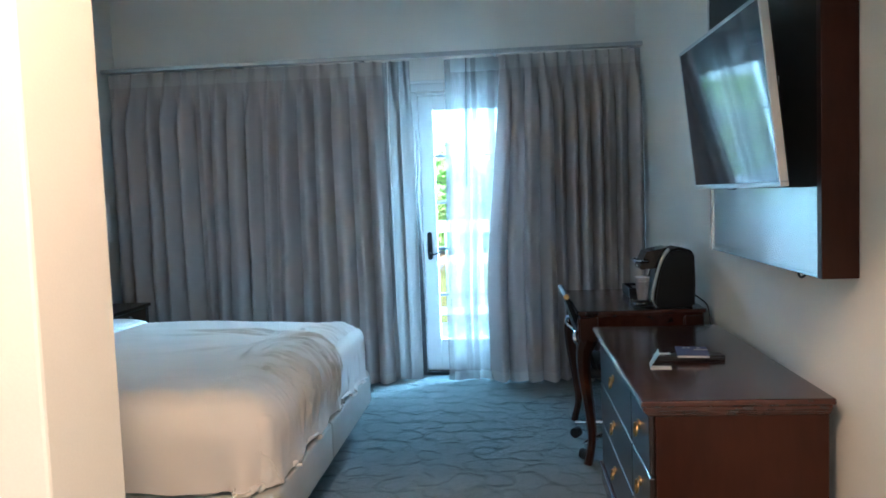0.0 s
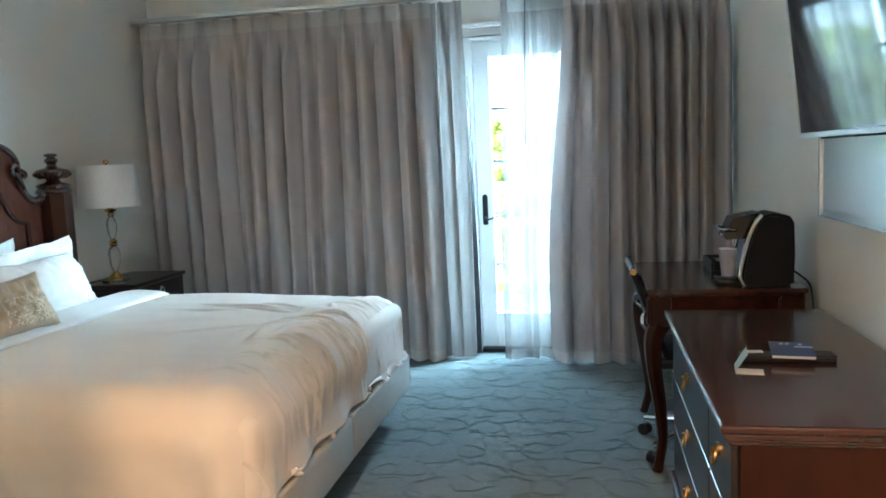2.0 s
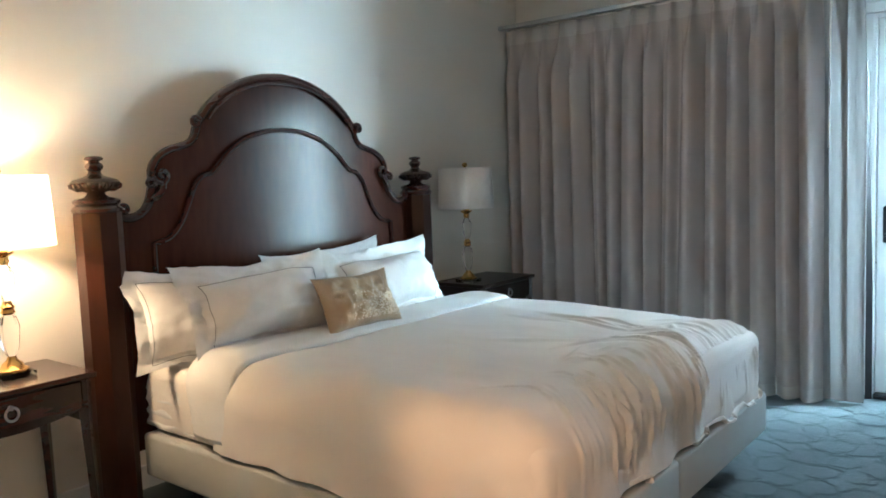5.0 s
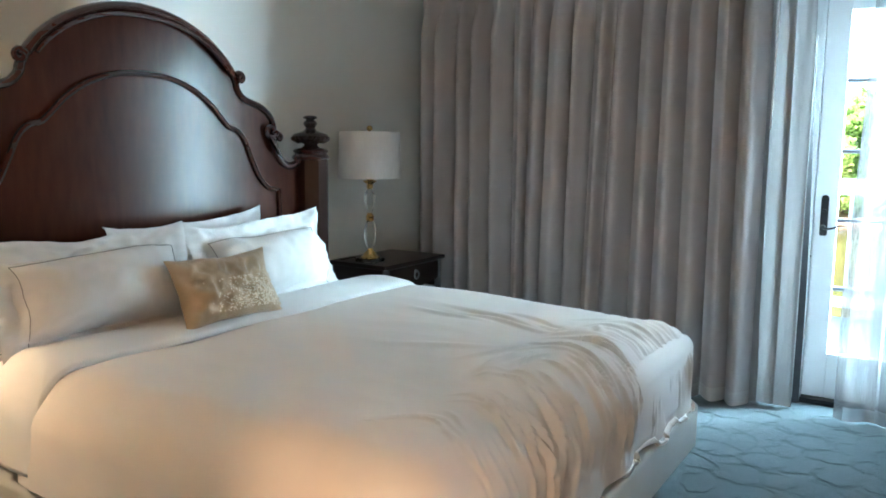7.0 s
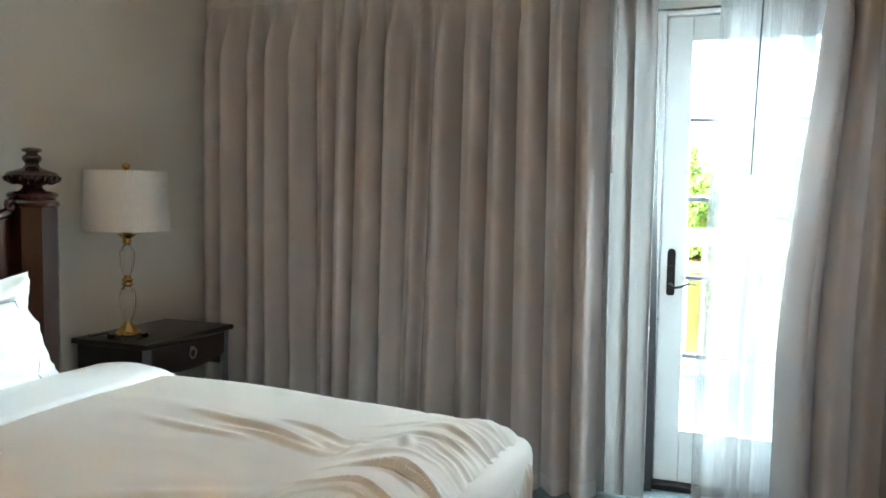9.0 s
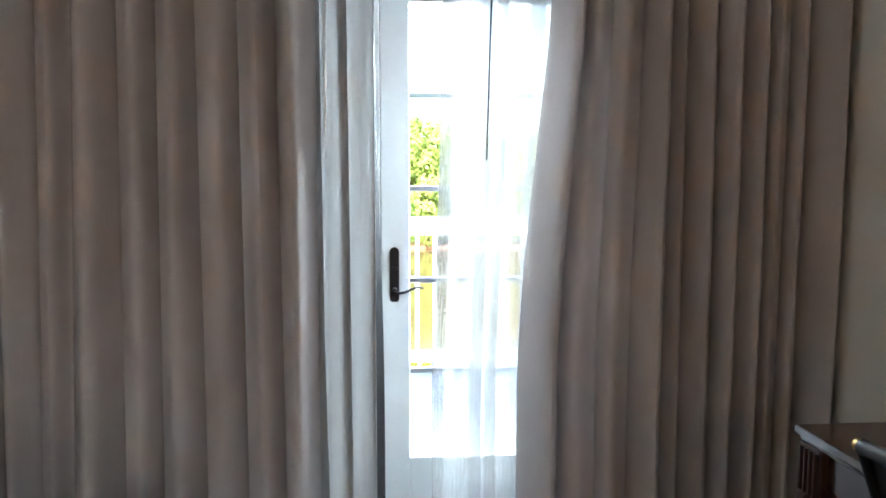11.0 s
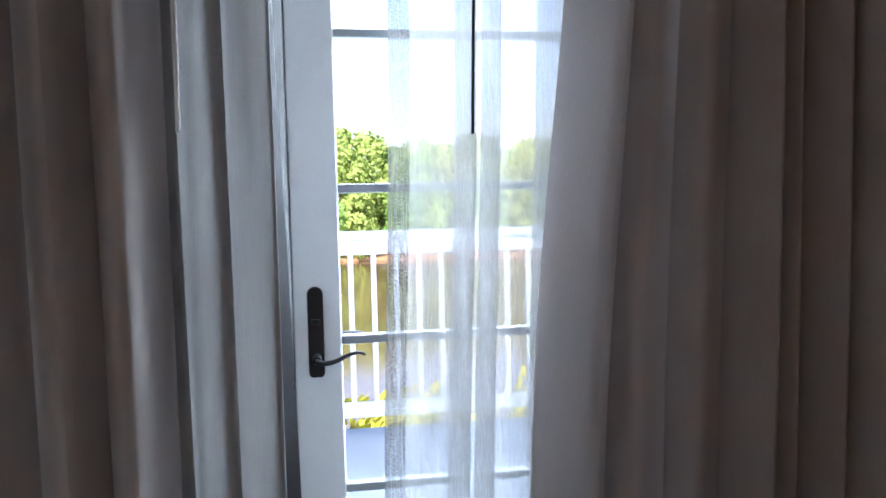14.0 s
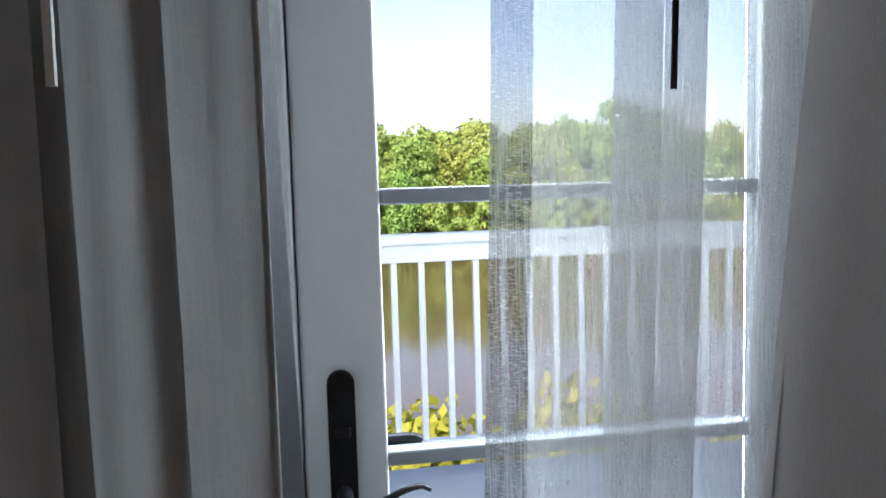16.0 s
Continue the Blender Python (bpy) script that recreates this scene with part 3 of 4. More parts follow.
head = part("headboard", board(edge_r + [(0.915, 1.268)], 0.25, -0.055, -0.012), HEADBOARD, bed, "polished mahogany headboard with an arched top")
inner = [(0, 1.648), (0.12, 1.638), (0.24, 1.600), (0.34, 1.538), (0.41, 1.470), (0.445, 1.440), (0.490, 1.428), (0.535, 1.385), (0.575, 1.300), (0.620, 1.215), (0.680, 1.158), (0.755, 1.140)]
in_r = [(p.x, p.y) for p in smooth_line([(a, b, 0) for a, b in inner], 5)]
part("panel", board(in_r, 0.4, -0.0115, -0.004), HEADBOARD, head, "flat inner panel of polished mahogany")
for sgn in (1, -1):
    part("top_moulding", tube([(-0.018, sgn * a, b - 0.006) for a, b in edge_r[:21]], 0.030, 10, flat=0.72), MAHOGANY, head, smooth=True)
    part("top_bead", tube([(0.006, sgn * a * 0.965, b - 0.040 + 0.02 * (a / 0.5)) for a, b in edge_r[:20]], 0.010, 8), MAHOGANY, head, smooth=True)
    part("shoulder_moulding", tube([(-0.014, sgn * a, b - 0.004) for a, b in edge_r[20:52]], 0.022, 10, flat=0.8), MAHOGANY, head, smooth=True)
    part("scallop_moulding", tube([(-0.010, sgn * a, b - 0.002) for a, b in edge_r[51:]], 0.020, 10, flat=0.8), MAHOGANY, head, smooth=True)
    part("panel_moulding", tube([(0.000, sgn * a, b) for a, b in in_r] + [(0.000, sgn * 0.757, z) for z in (1.05, 0.9, 0.5)], 0.0125, 8), MAHOGANY, head, smooth=True)

    def curl(cy, cz, r0, r1, a0, turns, thick):
        pts = []
        for k in range(26):
            f = k / 25
            a, r = a0 + turns * 2 * math.pi * f, r0 + (r1 - r0) * f
            pts.append((0.004 + 0.012 * f, sgn * (cy + r * math.cos(a)), cz + r * math.sin(a)))
        return tube(pts, thick, 8, taper=[1 - 0.35 * k / 25 for k in range(26)])

    part("scroll", curl(0.512, 1.668, 0.026, 0.004, 2.6, -1.3, 0.013), MAHOGANY, head, smooth=True)
    part("scroll", curl(0.700, 1.432, 0.040, 0.005, 0.0, -1.25, 0.015), MAHOGANY, head, smooth=True)
    part("scroll", curl(0.755, 1.398, 0.026, 0.004, 3.6, -1.2, 0.012), MAHOGANY, head, smooth=True)
    part("scroll", curl(0.885, 1.292, 0.026, 0.004, -1.2, 1.25, 0.013), MAHOGANY, head, smooth=True)
    part("leaf_carving", tube(smooth_line([(0.006, sgn * 0.700, 1.40), (0.016, sgn * 0.712, 1.37), (0.014, sgn * 0.735, 1.345), (0.004, sgn * 0.75, 1.33)], 5), 0.020, 8, flat=0.5), MAHOGANY, head, smooth=True)

    post = part("post", lathe([(0.092, 0), (0.092, 1.285)], square=8, at=(0, sgn * 0.995, 0)), MAHOGANY_UP, bed, "eight-sided mahogany post with a turned finial")
    cap = lathe([(0.088, 1.285), (0.096, 1.290), (0.098, 1.302), (0.090, 1.312), (0.082, 1.318), (0.090, 1.326), (0.092, 1.336), (0.080, 1.344), (0.050, 1.350)], 28, (0, sgn * 0.995, 0))
    part("capital", cap, MAHOGANY, post, smooth=True)
    fin = lathe([(0.050, 1.350), (0.038, 1.358), (0.034, 1.366), (0.050, 1.374), (0.082, 1.386), (0.094, 1.398), (0.096, 1.408), (0.086, 1.420), (0.052, 1.430), (0.032, 1.438), (0.026, 1.446),
                 (0.024, 1.454), (0.032, 1.464), (0.036, 1.474), (0.032, 1.484), (0.022, 1.490), (0.021, 1.495), (0.034, 1.499), (0.037, 1.506), (0.030, 1.513), (0.010, 1.516)], 32, (0, sgn * 0.995, 0))
    part("finial", fin, MAHOGANY, post, smooth=True)
    for k in range(22):
        a = 2 * math.pi * k / 22
        part("gadroon", tube([(0.066 * math.cos(a), sgn * 0.995 + 0.066 * math.sin(a), 1.377), (0.095 * math.cos(a), sgn * 0.995 + 0.095 * math.sin(a), 1.392), (0.096 * math.cos(a), sgn * 0.995 + 0.096 * math.sin(a), 1.404)], 0.007, 5), MAHOGANY, post, smooth=True)

# base, in two halves, on a steel frame
for sgn in (1, -1):
    part("box_spring", block((0.06, 0.004 if sgn > 0 else -0.905, 0.165), (2.035, 1.028 if sgn > 0 else 0.0, 0.352), 0.018, segments=3), BASECLOTH, bed, "grey upholstered box spring", smooth=True)
for x in (0.2, 1.0, 1.8):
    for y in (-0.75, 0.05, 0.85):
        part("bed_leg", lathe([(0.022, 0), (0.022, 0.165)], 12, (x, y, 0)), IRON, bed)
part("mattress", block((0.055, -0.880, 0.352), (2.02, 1.005, 0.640), 0.055, segments=4), LINEN, bed, "mattress under a ruched white sheet", smooth=True)


# creases of the cover as (along, across, direction, half length, width, height, bend)
rnd = random.Random(77)
CREASES = [(0.80, 0.46, -18, 0.36, 0.022, 0.014, 0.10), (0.88, 0.39, -14, 0.28, 0.018, 0.011, -0.1), (0.95, 0.51, -22, 0.22, 0.016, 0.010, 0.2), (0.62, 0.40, -10, 0.25, 0.026, 0.007, 0.1),
           (1.12, -0.24, 92, 0.20, 0.034, 0.022, 0.9), (1.18, -0.18, 76, 0.17, 0.020, 0.013, 0.6), (1.05, -0.02, 60, 0.16, 0.024, 0.009, 0.4), (0.85, -0.02, 25, 0.24, 0.036, 0.007, 0.2),
           (1.10, 0.38, 70, 0.08, 0.022, 0.013, 0.0), (1.13, 0.33, 20, 0.09, 0.020, 0.012, 1.0), (1.05, 0.40, -40, 0.09, 0.020, 0.011, 0.0), (1.17, 0.42, 110, 0.07, 0.018, 0.010, 0.0),
           (1.20, 0.50, 8, 0.16, 0.020, 0.007, 0.4), (1.24, 0.60, 4, 0.16, 0.018, 0.007, 0.3), (1.16, 0.62, -8, 0.15, 0.020, 0.006, 0.3)]
for k in range(130):
    across = rnd.uniform(-0.80, 1.02)
    CREASES.append((rnd.uniform(1.22, 1.60), across, rnd.gauss(0, 7), rnd.uniform(0.09, 0.24), rnd.uniform(0.009, 0.018), rnd.uniform(0.006, 0.012) * (1 if -0.6 < across < 0.25 else 0.35), rnd.uniform(-0.3, 0.3)))
CELLS = {}
for ca, cb, deg, long_, wide_, high_, bend in CREASES:
    entry = (ca, cb, math.cos(radians(deg)), math.sin(radians(deg)), long_, wide_, high_, bend)
    far = long_ + 0.06
    for i in range(int((ca - far) / 0.08) - 1, int((ca + far) / 0.08) + 2):
        for j in range(int((cb - far) / 0.08) - 1, int((cb + far) / 0.08) + 2):
            CELLS.setdefault((i, j), []).append(entry)


def crease_height(a, b):
    """Height of the creases; towards the foot they swing round and run down over the edge."""
    h = 0.0
    b = b - 0.34 * (1 - ease(0.95, 1.5, a)) * ease(1.02, 1.25, a) - 0.12 * max(0, a - 1.4)
    for ca, cb, cx, cy, long_, wide_, high_, bend in CELLS.get((math.floor(a / 0.08), math.floor(b / 0.08)), ()):
        l = (a - ca) * cx + (b - cb) * cy
        if abs(l) < long_:
            d = ((b - cb) * cx - (a - ca) * cy + bend * l * l) / wide_
            if abs(d) < 3:
                h += high_ * (1 - 0.9 * d * d) * math.exp(-d * d) * (1 - (l / long_) ** 2) ** 1.5
    return h


def duvet_place(u, v):
    """A heavy cover, flat on top and rounded over the foot and both sides."""
    A, B, R, HANG = 1.285, 0.825, 0.160, 0.180
    a = u * (A + R * 1.571 + HANG)
    b = (v * 2 - 1) * (B + R * 1.571 + HANG)
    ex, ey = max(0, a - A), max(0, abs(b) - B)
    k = 1.65 if b > 0 else 2.05
    e = (ex ** k + ey ** k) ** (1 / k)
    sx, sy = (ex / e, ey / e) if e > 1e-9 else (0, 0)
    norm = math.hypot(sx, sy) or 1
    sx, sy = sx / norm, sy / norm
    ang = min(math.pi / 2, e / R)
    drop = R * (1 - math.cos(ang)) + max(0, e - R * math.pi / 2)
    off = R * math.sin(ang)
    drop = min(drop, 0.335)
    x = -2.215 + min(a, A) + off * sx
    y = (min(abs(b), B) + off * sy) * (1 if b >= 0 else -1)
    z = 0.703 - drop
    n = Vector((math.sin(ang) * sx, math.sin(ang) * sy * (1 if b >= 0 else -1), math.cos(ang)))
    # puffiness and creases
    h = 0.020 * noise.noise((x * 1.6, y * 1.6, 2.2)) + 0.010 * noise.noise((x * 3.7, y * 3.7, 5)) + 1.15 * crease_height(a, b) * (1 - 0.7 * ease(1.60, 1.716, a))
    h += 0.004 * noise.noise((a * 9, b * 9, 11.0)) * ease(0.9, 1.4, a)
    z -= 0.022 * ease(0.8, 1.3, a) * ease(0.0, 0.6, b)
    h += 0.006 * (0.3 - abs(noise.noise((a * 2.2, b * 7 + 2, 3)))) * ease(-0.1, 0.5, e + 0.2)
    hem = max(0, e - R * math.pi / 2) / HANG
    h += 0.010 * hem * math.sin(9 * (a if sy > sx else b) * 2 + 2 * noise.noise((a * 3, b * 3, 6)))
    z += 0.020 * hem * noise.noise((a * 5, b * 5, 1.5))
    return Vector((x, y, z)) + n * h


duvet = thing("duvet", (0, BY + 0.075, 0), "rumpled white cotton duvet hanging over the bed's sides", "duvet")
cover = part("cover", sheet_mesh(420, 380, duvet_place), LINEN, duvet, smooth=True)
thick = cover.modifiers.new("thickness", "SOLIDIFY")
thick.thickness, thick.offset = 0.022, -1.0


def seam_spot(s):
    return duvet_place(0.86 + 0.135 * s, 0.085 + 0.03 * s) + Vector((0.004, -0.004, 0.002))


part("corner_seam", tube([seam_spot(k / 12) for k in range(13)], 0.005, 6), LINEN, duvet, "stitched seam at the duvet's corner", smooth=True)


def fold_place(u, v):
    B, R = 0.835, 0.130
    b = (v * 2 - 1) * (B + R * 1.571 + 0.17)
    ey = max(0, abs(b) - B)
    ang = min(math.pi / 2, ey / R)
    drop, off = R * (1 - math.cos(ang)) + max(0, ey - R * math.pi / 2), R * math.sin(ang)
    arc = max(0.0, math.sin(math.pi * min(1, u * 1.02))) ** 0.5
    x = -2.42 + 0.31 * u + 0.018 * noise.noise((v * 5, u, 2)) + 0.05 * ease(0, 0.3, drop)
    h = 0.028 * arc + 0.007 * noise.noise((v * 9, u * 3, 4)) * arc
    s = 1 if b >= 0 else -1
    return Vector((x, (min(abs(b), B) + off) * s, 0.708 - drop)) + Vector((0, math.sin(ang) * s, math.cos(ang))) * h


fold = tagged(part("folded_sheet", sheet_mesh(16, 140, fold_place), PILLOW, smooth=True), "white top sheet folded back over the duvet's edge", "sheet")
fold.location = (0, BY + 0.075, 0)
thick = fold.modifiers.new("thickness", "SOLIDIFY")
thick.thickness, thick.offset = 0.016, -1.0


def sheet_place(u, v):
    B, R = 0.80, 0.15
    b = (v * 2 - 1) * (B + R * 1.571 + 0.14)
    ey = max(0, abs(b) - B)
    ang = min(math.pi / 2, ey / R)
    drop, off = R * (1 - math.cos(ang)) + max(0, ey - R * math.pi / 2), R * math.sin(ang)
    s = 1 if b >= 0 else -1
    x = -2.73 + 0.42 * u
    h = 0.006 * noise.noise((x * 8, b * 5, 1)) + 0.007 * ease(0.1, 0.2, drop) * math.sin(drop * 120 + 3 * noise.noise((x * 9, drop * 20, 2)))
    return Vector((x, (min(abs(b), B) + off) * s, 0.668 - drop)) + Vector((0, math.sin(ang) * s, math.cos(ang))) * h


sheet = tagged(part("fitted_sheet", sheet_mesh(26, 200, sheet_place), PILLOW, smooth=True), "white fitted sheet ruched round the mattress", "sheet")
sheet.location = (0, BY + 0.075, 0)


def pillow(name, w, h, t, at, back, turn, spin, label, mat, category, border=0.0, seed=1):
    wide, up, out_ = Vector((0, 1, 0)), Vector((-math.sin(back), 0, math.cos(back))), Vector((math.cos(back), 0, math.sin(back)))
    m = Matrix((wide, up, out_)).transposed().to_4x4()
    m = Matrix.Translation(at) @ Matrix.Rotation(turn, 4, "Z") @ m @ Matrix.Rotation(spin, 4, "Z")
    ob = thing(name, m, label, category, "pillows on the bed" if category == "pillow" else "")

    flange = border * 0.85

    def spot(u, v, side):
        a, b = u * 2 - 1, v * 2 - 1
        fa, fb = min(1, abs(a) * w / (w - 2 * flange)), min(1, abs(b) * h / (h - 2 * flange))
        full = max(0, (1 - fa ** 2.8) * (1 - fb ** 2.8)) ** 0.62
        rim = (1 - abs(a) ** 40) * (1 - abs(b) ** 40)
        x = w / 2 * a * (1 - 0.05 * (1 - b * b)) * (1 + 0.05 * abs(a * b) ** 2)
        y = h / 2 * b * (1 - 0.06 * (1 - a * a)) * (1 + 0.09 * abs(a * b) ** 2)
        z = side * (t / 2 * full * (1 - 0.18 * b) + (0.0035 * rim if border else 0))
        z += side * full * 0.017 * (noise.noise((a * 3, b * 3, seed)) * 1.2 + 0.9 * (0.25 - abs(noise.noise((a * 6, b * 2.5, seed + 3)))))
        if border:
            z += (1 - full) * 0.030 * (noise.noise((a * 2.6, b * 2.2, seed + 20)) + 0.35 * noise.noise((a * 9, b * 8, seed + 21)))
        y += 0.050 * h * noise.noise((a * 1.6, b * 1.2, seed + 9))
        x += 0.030 * h * noise.noise((a * 1.2, b * 1.7, seed + 5))
        return Vector((x, y, z))

    bm = bmesh.new()
    for side in (1, -1):
        sheet_mesh(64, 44, lambda u, v: spot(u, v, side), bm)
    bmesh.ops.remove_doubles(bm, verts=bm.verts, dist=0.0004)
    part("cover", bm, mat, ob, smooth=True)
    if border:
        bu, bv = border / w, border / h
        path = [(bu + (1 - 2 * bu) * k / 30, 1 - bv) for k in range(31)]
        for pts in (path, [(p[0], 0.4 * bv) for p in path], [(bu, 0.4 * bv + (1 - 1.4 * bv) * k / 24) for k in range(25)], [(1 - bu, 0.4 * bv + (1 - 1.4 * bv) * k / 24) for k in range(25)]):
            part("stitched_line", tube([spot(a, b, 1) + Vector((0, 0, 0.0012)) for a, b in pts], 0.0014, 5), STITCH, ob, "thin grey stitched border line")
    return ob, spot


pillow("pillow", 0.80, 0.42, 0.24, (-2.60, 2.97, 0.832), radians(27), radians(-4), radians(-2), "white cotton pillow with a grey stitched line against the headboard", PILLOW, "pillow", 0.060, 2)
pillow("pillow", 0.82, 0.42, 0.24, (-2.61, 3.70, 0.850), radians(24), radians(2), radians(2), "white cotton pillow behind the front pillows", PILLOW, "pillow", 0.060, 5)
pillow("pillow", 0.76, 0.40, 0.25, (-2.42, 3.085, 0.862), radians(24), radians(-3), radians(1), "plump white pillow with a thin grey border line", PILLOW, "pillow", 0.080, 11)
pillow("pillow", 0.80, 0.40, 0.25, (-2.43, 3.890, 0.856), radians(25), radians(2), radians(1), "plump white pillow with a thin grey border line", PILLOW, "pillow", 0.080, 14)
cushion, c_spot = pillow("throw_pillow", 0.435, 0.245, 0.125, (-2.205, 3.440, 0.838), radians(24), radians(-2), radians(1), "gold satin throw pillow with a band of sequins", GOLDCLOTH, "throw pillow", 0, 17)
bm = bmesh.new()
rnd = random.Random(3)
for k in range(520):
    u, v = min(0.985, max(0.06, rnd.gauss(0.68, 0.19))), min(0.60, max(0.03, abs(rnd.gauss(0.0, 0.24)) + 0.08))
    p = c_spot(u, v, 1) + Vector((0, 0, 0.0012))
    s = rnd.uniform(0.0026, 0.0050)
    t1, t2 = Vector((1, 0, rnd.uniform(-0.35, 0.35))), Vector((0, 1, rnd.uniform(-0.35, 0.35)))
    bm.faces.new([bm.verts.new(p + t1 * (s * math.cos(a)) + t2 * (s * math.sin(a))) for a in (0, 1.05, 2.1, 3.14, 4.19, 5.24)])
tagged(part("sequin_band", bm, SEQUIN, cushion, "small champagne sequins in a band"), kind="stuff")

# ---- nightstands and lamps ----
def nightstand(at, label, mat):
    """Origin at the wall side's middle on the floor; the front looks along +x."""
    W, DP, H = 0.62, 0.42, 0.695
    ob = thing("nightstand", at, label, "nightstand", "nightstands beside the bed")
    part("top", block((0, -W / 2, H - 0.024), (DP, W / 2, H), 0.006), mat, ob)
    part("side_panel", block((0.02, -W / 2 + 0.02, H - 0.195), (DP - 0.035, -W / 2 + 0.038, H - 0.0245)), mat, ob)
    part("side_panel", block((0.02, W / 2 - 0.038, H - 0.195), (DP - 0.035, W / 2 - 0.02, H - 0.0245)), mat, ob)
    part("back_panel", block((0.004, -W / 2 + 0.039, H - 0.195), (0.02, W / 2 - 0.039, H - 0.0245)), mat, ob)
    arc = [(-W / 2 + 0.060 + (W - 0.12) * k / 20, H - 0.135 - 0.030 * math.sin(math.pi * k / 20)) for k in range(21)]
    drawer = part("drawer", prism([(W / 2 - 0.06, H - 0.032), (-W / 2 + 0.06, H - 0.032)] + arc, DP - 0.034, DP - 0.014), mat, ob, "bow-bottomed drawer front")
    ring = [(DP - 0.004 + 0.002, 0.022 * math.cos(a), H - 0.088 + 0.024 * math.sin(a)) for a in (2 * math.pi * k / 20 for k in range(21))]
    part("ring_pull", tube(ring, 0.0045, 7), STEEL, drawer, "silver ring pull", smooth=True)
    part("pull_rose", tube([(DP - 0.014, 0, H - 0.066), (DP - 0.002, 0, H - 0.066)], 0.009, 12), STEEL, drawer, smooth=True)
    for sx in (0.026, DP - 0.030):
        for sy in (-1, 1):
            y = sy * (W / 2 - 0.040)
            pts = smooth_line([(sx, y, H - 0.025), (sx, y, H - 0.20), (sx + (0.008 if sx > 0.1 else 0), y + sy * 0.004, H - 0.40), (sx + (0.016 if sx > 0.1 else 0), y + sy * 0.008, 0.0)], 5)
            bm = tube(pts, 0.027, 4, taper=[1.0 - 0.42 * k / (len(pts) - 1) for k in range(len(pts))])
            part("leg", bm, mat, ob)
    return ob


nightstand((LEFT + 0.016, 5.210, 0), "dark espresso nightstand with a ring-pull drawer", ESPRESSO)
nightstand((LEFT + 0.016, 2.085, 0), "mahogany nightstand with a drawer lit by its lamp", MAHOGANY)


def table_lamp(at, shade, label):
    ob = thing("table_lamp", at, label, "table lamp", "lamps on the nightstands")
    part("foot", block((-0.062, -0.062, 0.0), (0.062, 0.062, 0.022), 0.006), CRYSTAL, ob, "square clear crystal foot")
    part("brass_base", lathe([(0.055, 0.0225), (0.055, 0.030), (0.042, 0.036), (0.034, 0.052), (0.020, 0.064), (0.014, 0.078)], 28), BRASS, ob, "stepped brass base", smooth=True)
    part("lower_crystal", lathe([(0.016, 0.0785), (0.026, 0.10), (0.033, 0.14), (0.036, 0.19), (0.028, 0.222), (0.016, 0.236)], 10), CRYSTAL, ob, "cut crystal baluster")
    part("collar", lathe([(0.018, 0.2365), (0.026, 0.242), (0.020, 0.254), (0.026, 0.264), (0.018, 0.272), (0.014, 0.284)], 24), BRASS, ob, "brass collar", smooth=True)
    part("upper_crystal", lathe([(0.014, 0.2845), (0.024, 0.31), (0.030, 0.345), (0.032, 0.385), (0.022, 0.410), (0.015, 0.420)], 10), CRYSTAL, ob, "cut crystal baluster")
    part("socket_cup", lathe([(0.014, 0.4205), (0.020, 0.430), (0.018, 0.448), (0.036, 0.462), (0.040, 0.470), (0.022, 0.474), (0.012, 0.50), (0.009, 0.57)], 24), BRASS, ob, "flared brass cup", smooth=True)
    bm = bmesh.new()
    n, rings = 48, []
    for r, z in ((0.182, 0.484), (0.171, 0.746), (0.169, 0.746), (0.180, 0.484)):
        rings.append([bm.verts.new((r * math.cos(2 * math.pi * k / n), r * math.sin(2 * math.pi * k / n), z)) for k in range(n)])
    for a, b in zip(rings, rings[1:] + rings[:1]):
        for k in range(n):
            bm.faces.new((a[k], a[(k + 1) % n], b[(k + 1) % n], b[k]))
    part("shade", bm, shade, ob, "drum shade of white linen", smooth=True)
    part("harp", tube([(0, 0.0, 0.47), (0, 0.050, 0.52), (0, 0.055, 0.62), (0, 0, 0.742)], 0.002, 6), BRASS, ob)
    for k in range(3):
        a = 2.1 * k
        part("spider", tube([(0, 0, 0.733), (0.169 * math.cos(a), 0.169 * math.sin(a), 0.733)], 0.0018, 5), BRASS, ob)
    part("finial", lathe([(0.007, 0.742), (0.007, 0.750), (0.016, 0.757), (0.018, 0.766), (0.014, 0.776), (0.004, 0.781)], 20), BRASS, ob, "brass ball finial", smooth=True)
    return ob


table_lamp((-2.755, 5.005, 0.695), SHADE, "unlit crystal and brass lamp with a white drum shade")
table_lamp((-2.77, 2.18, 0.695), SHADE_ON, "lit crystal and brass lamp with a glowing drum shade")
cord = tagged(part("lamp_cord", tube(smooth_line([(-2.80, 4.96, 0.699), (-2.86, 4.985, 0.712), (-2.92, 4.955, 0.699), (-2.97, 4.99, 0.699)], 8), 0.003, 6), BLACK, smooth=True), "thin dark lamp cord on the nightstand", "cord")

# ---- dresser ----
dresser = thing("dresser", (0.77, 3.055, 0), "polished mahogany dresser with brass ring pulls", "dresser")
x0, x1, y0, y1 = -0.245, 0.298, -0.635, 0.635
part("carcass", block((x0 + 0.02, y0, 0.10), (x1, y1, 0.695), 0.003), MAHOGANY_UP, dresser)
part("top", block((x0 - 0.028, y0 - 0.028, 0.728), (x1 + 0.012, y1 + 0.028, 0.750), 0.006), MAHOGANY, dresser, "glossy mahogany top")
for k, (d, z0, z1) in enumerate(((0.020, 0.714, 0.7278), (0.013, 0.704, 0.7138), (0.006, 0.6955, 0.7038))):
    part("cornice", block((x0 - d, y0 - d, z0), (x1 + 0.004, y1 + d, z1), 0.003), MAHOGANY, dresser)
part("plinth", block((x0 - 0.004, y0 - 0.006, 0.0), (x1, y1 + 0.006, 0.085), 0.004), MAHOGANY, dresser)
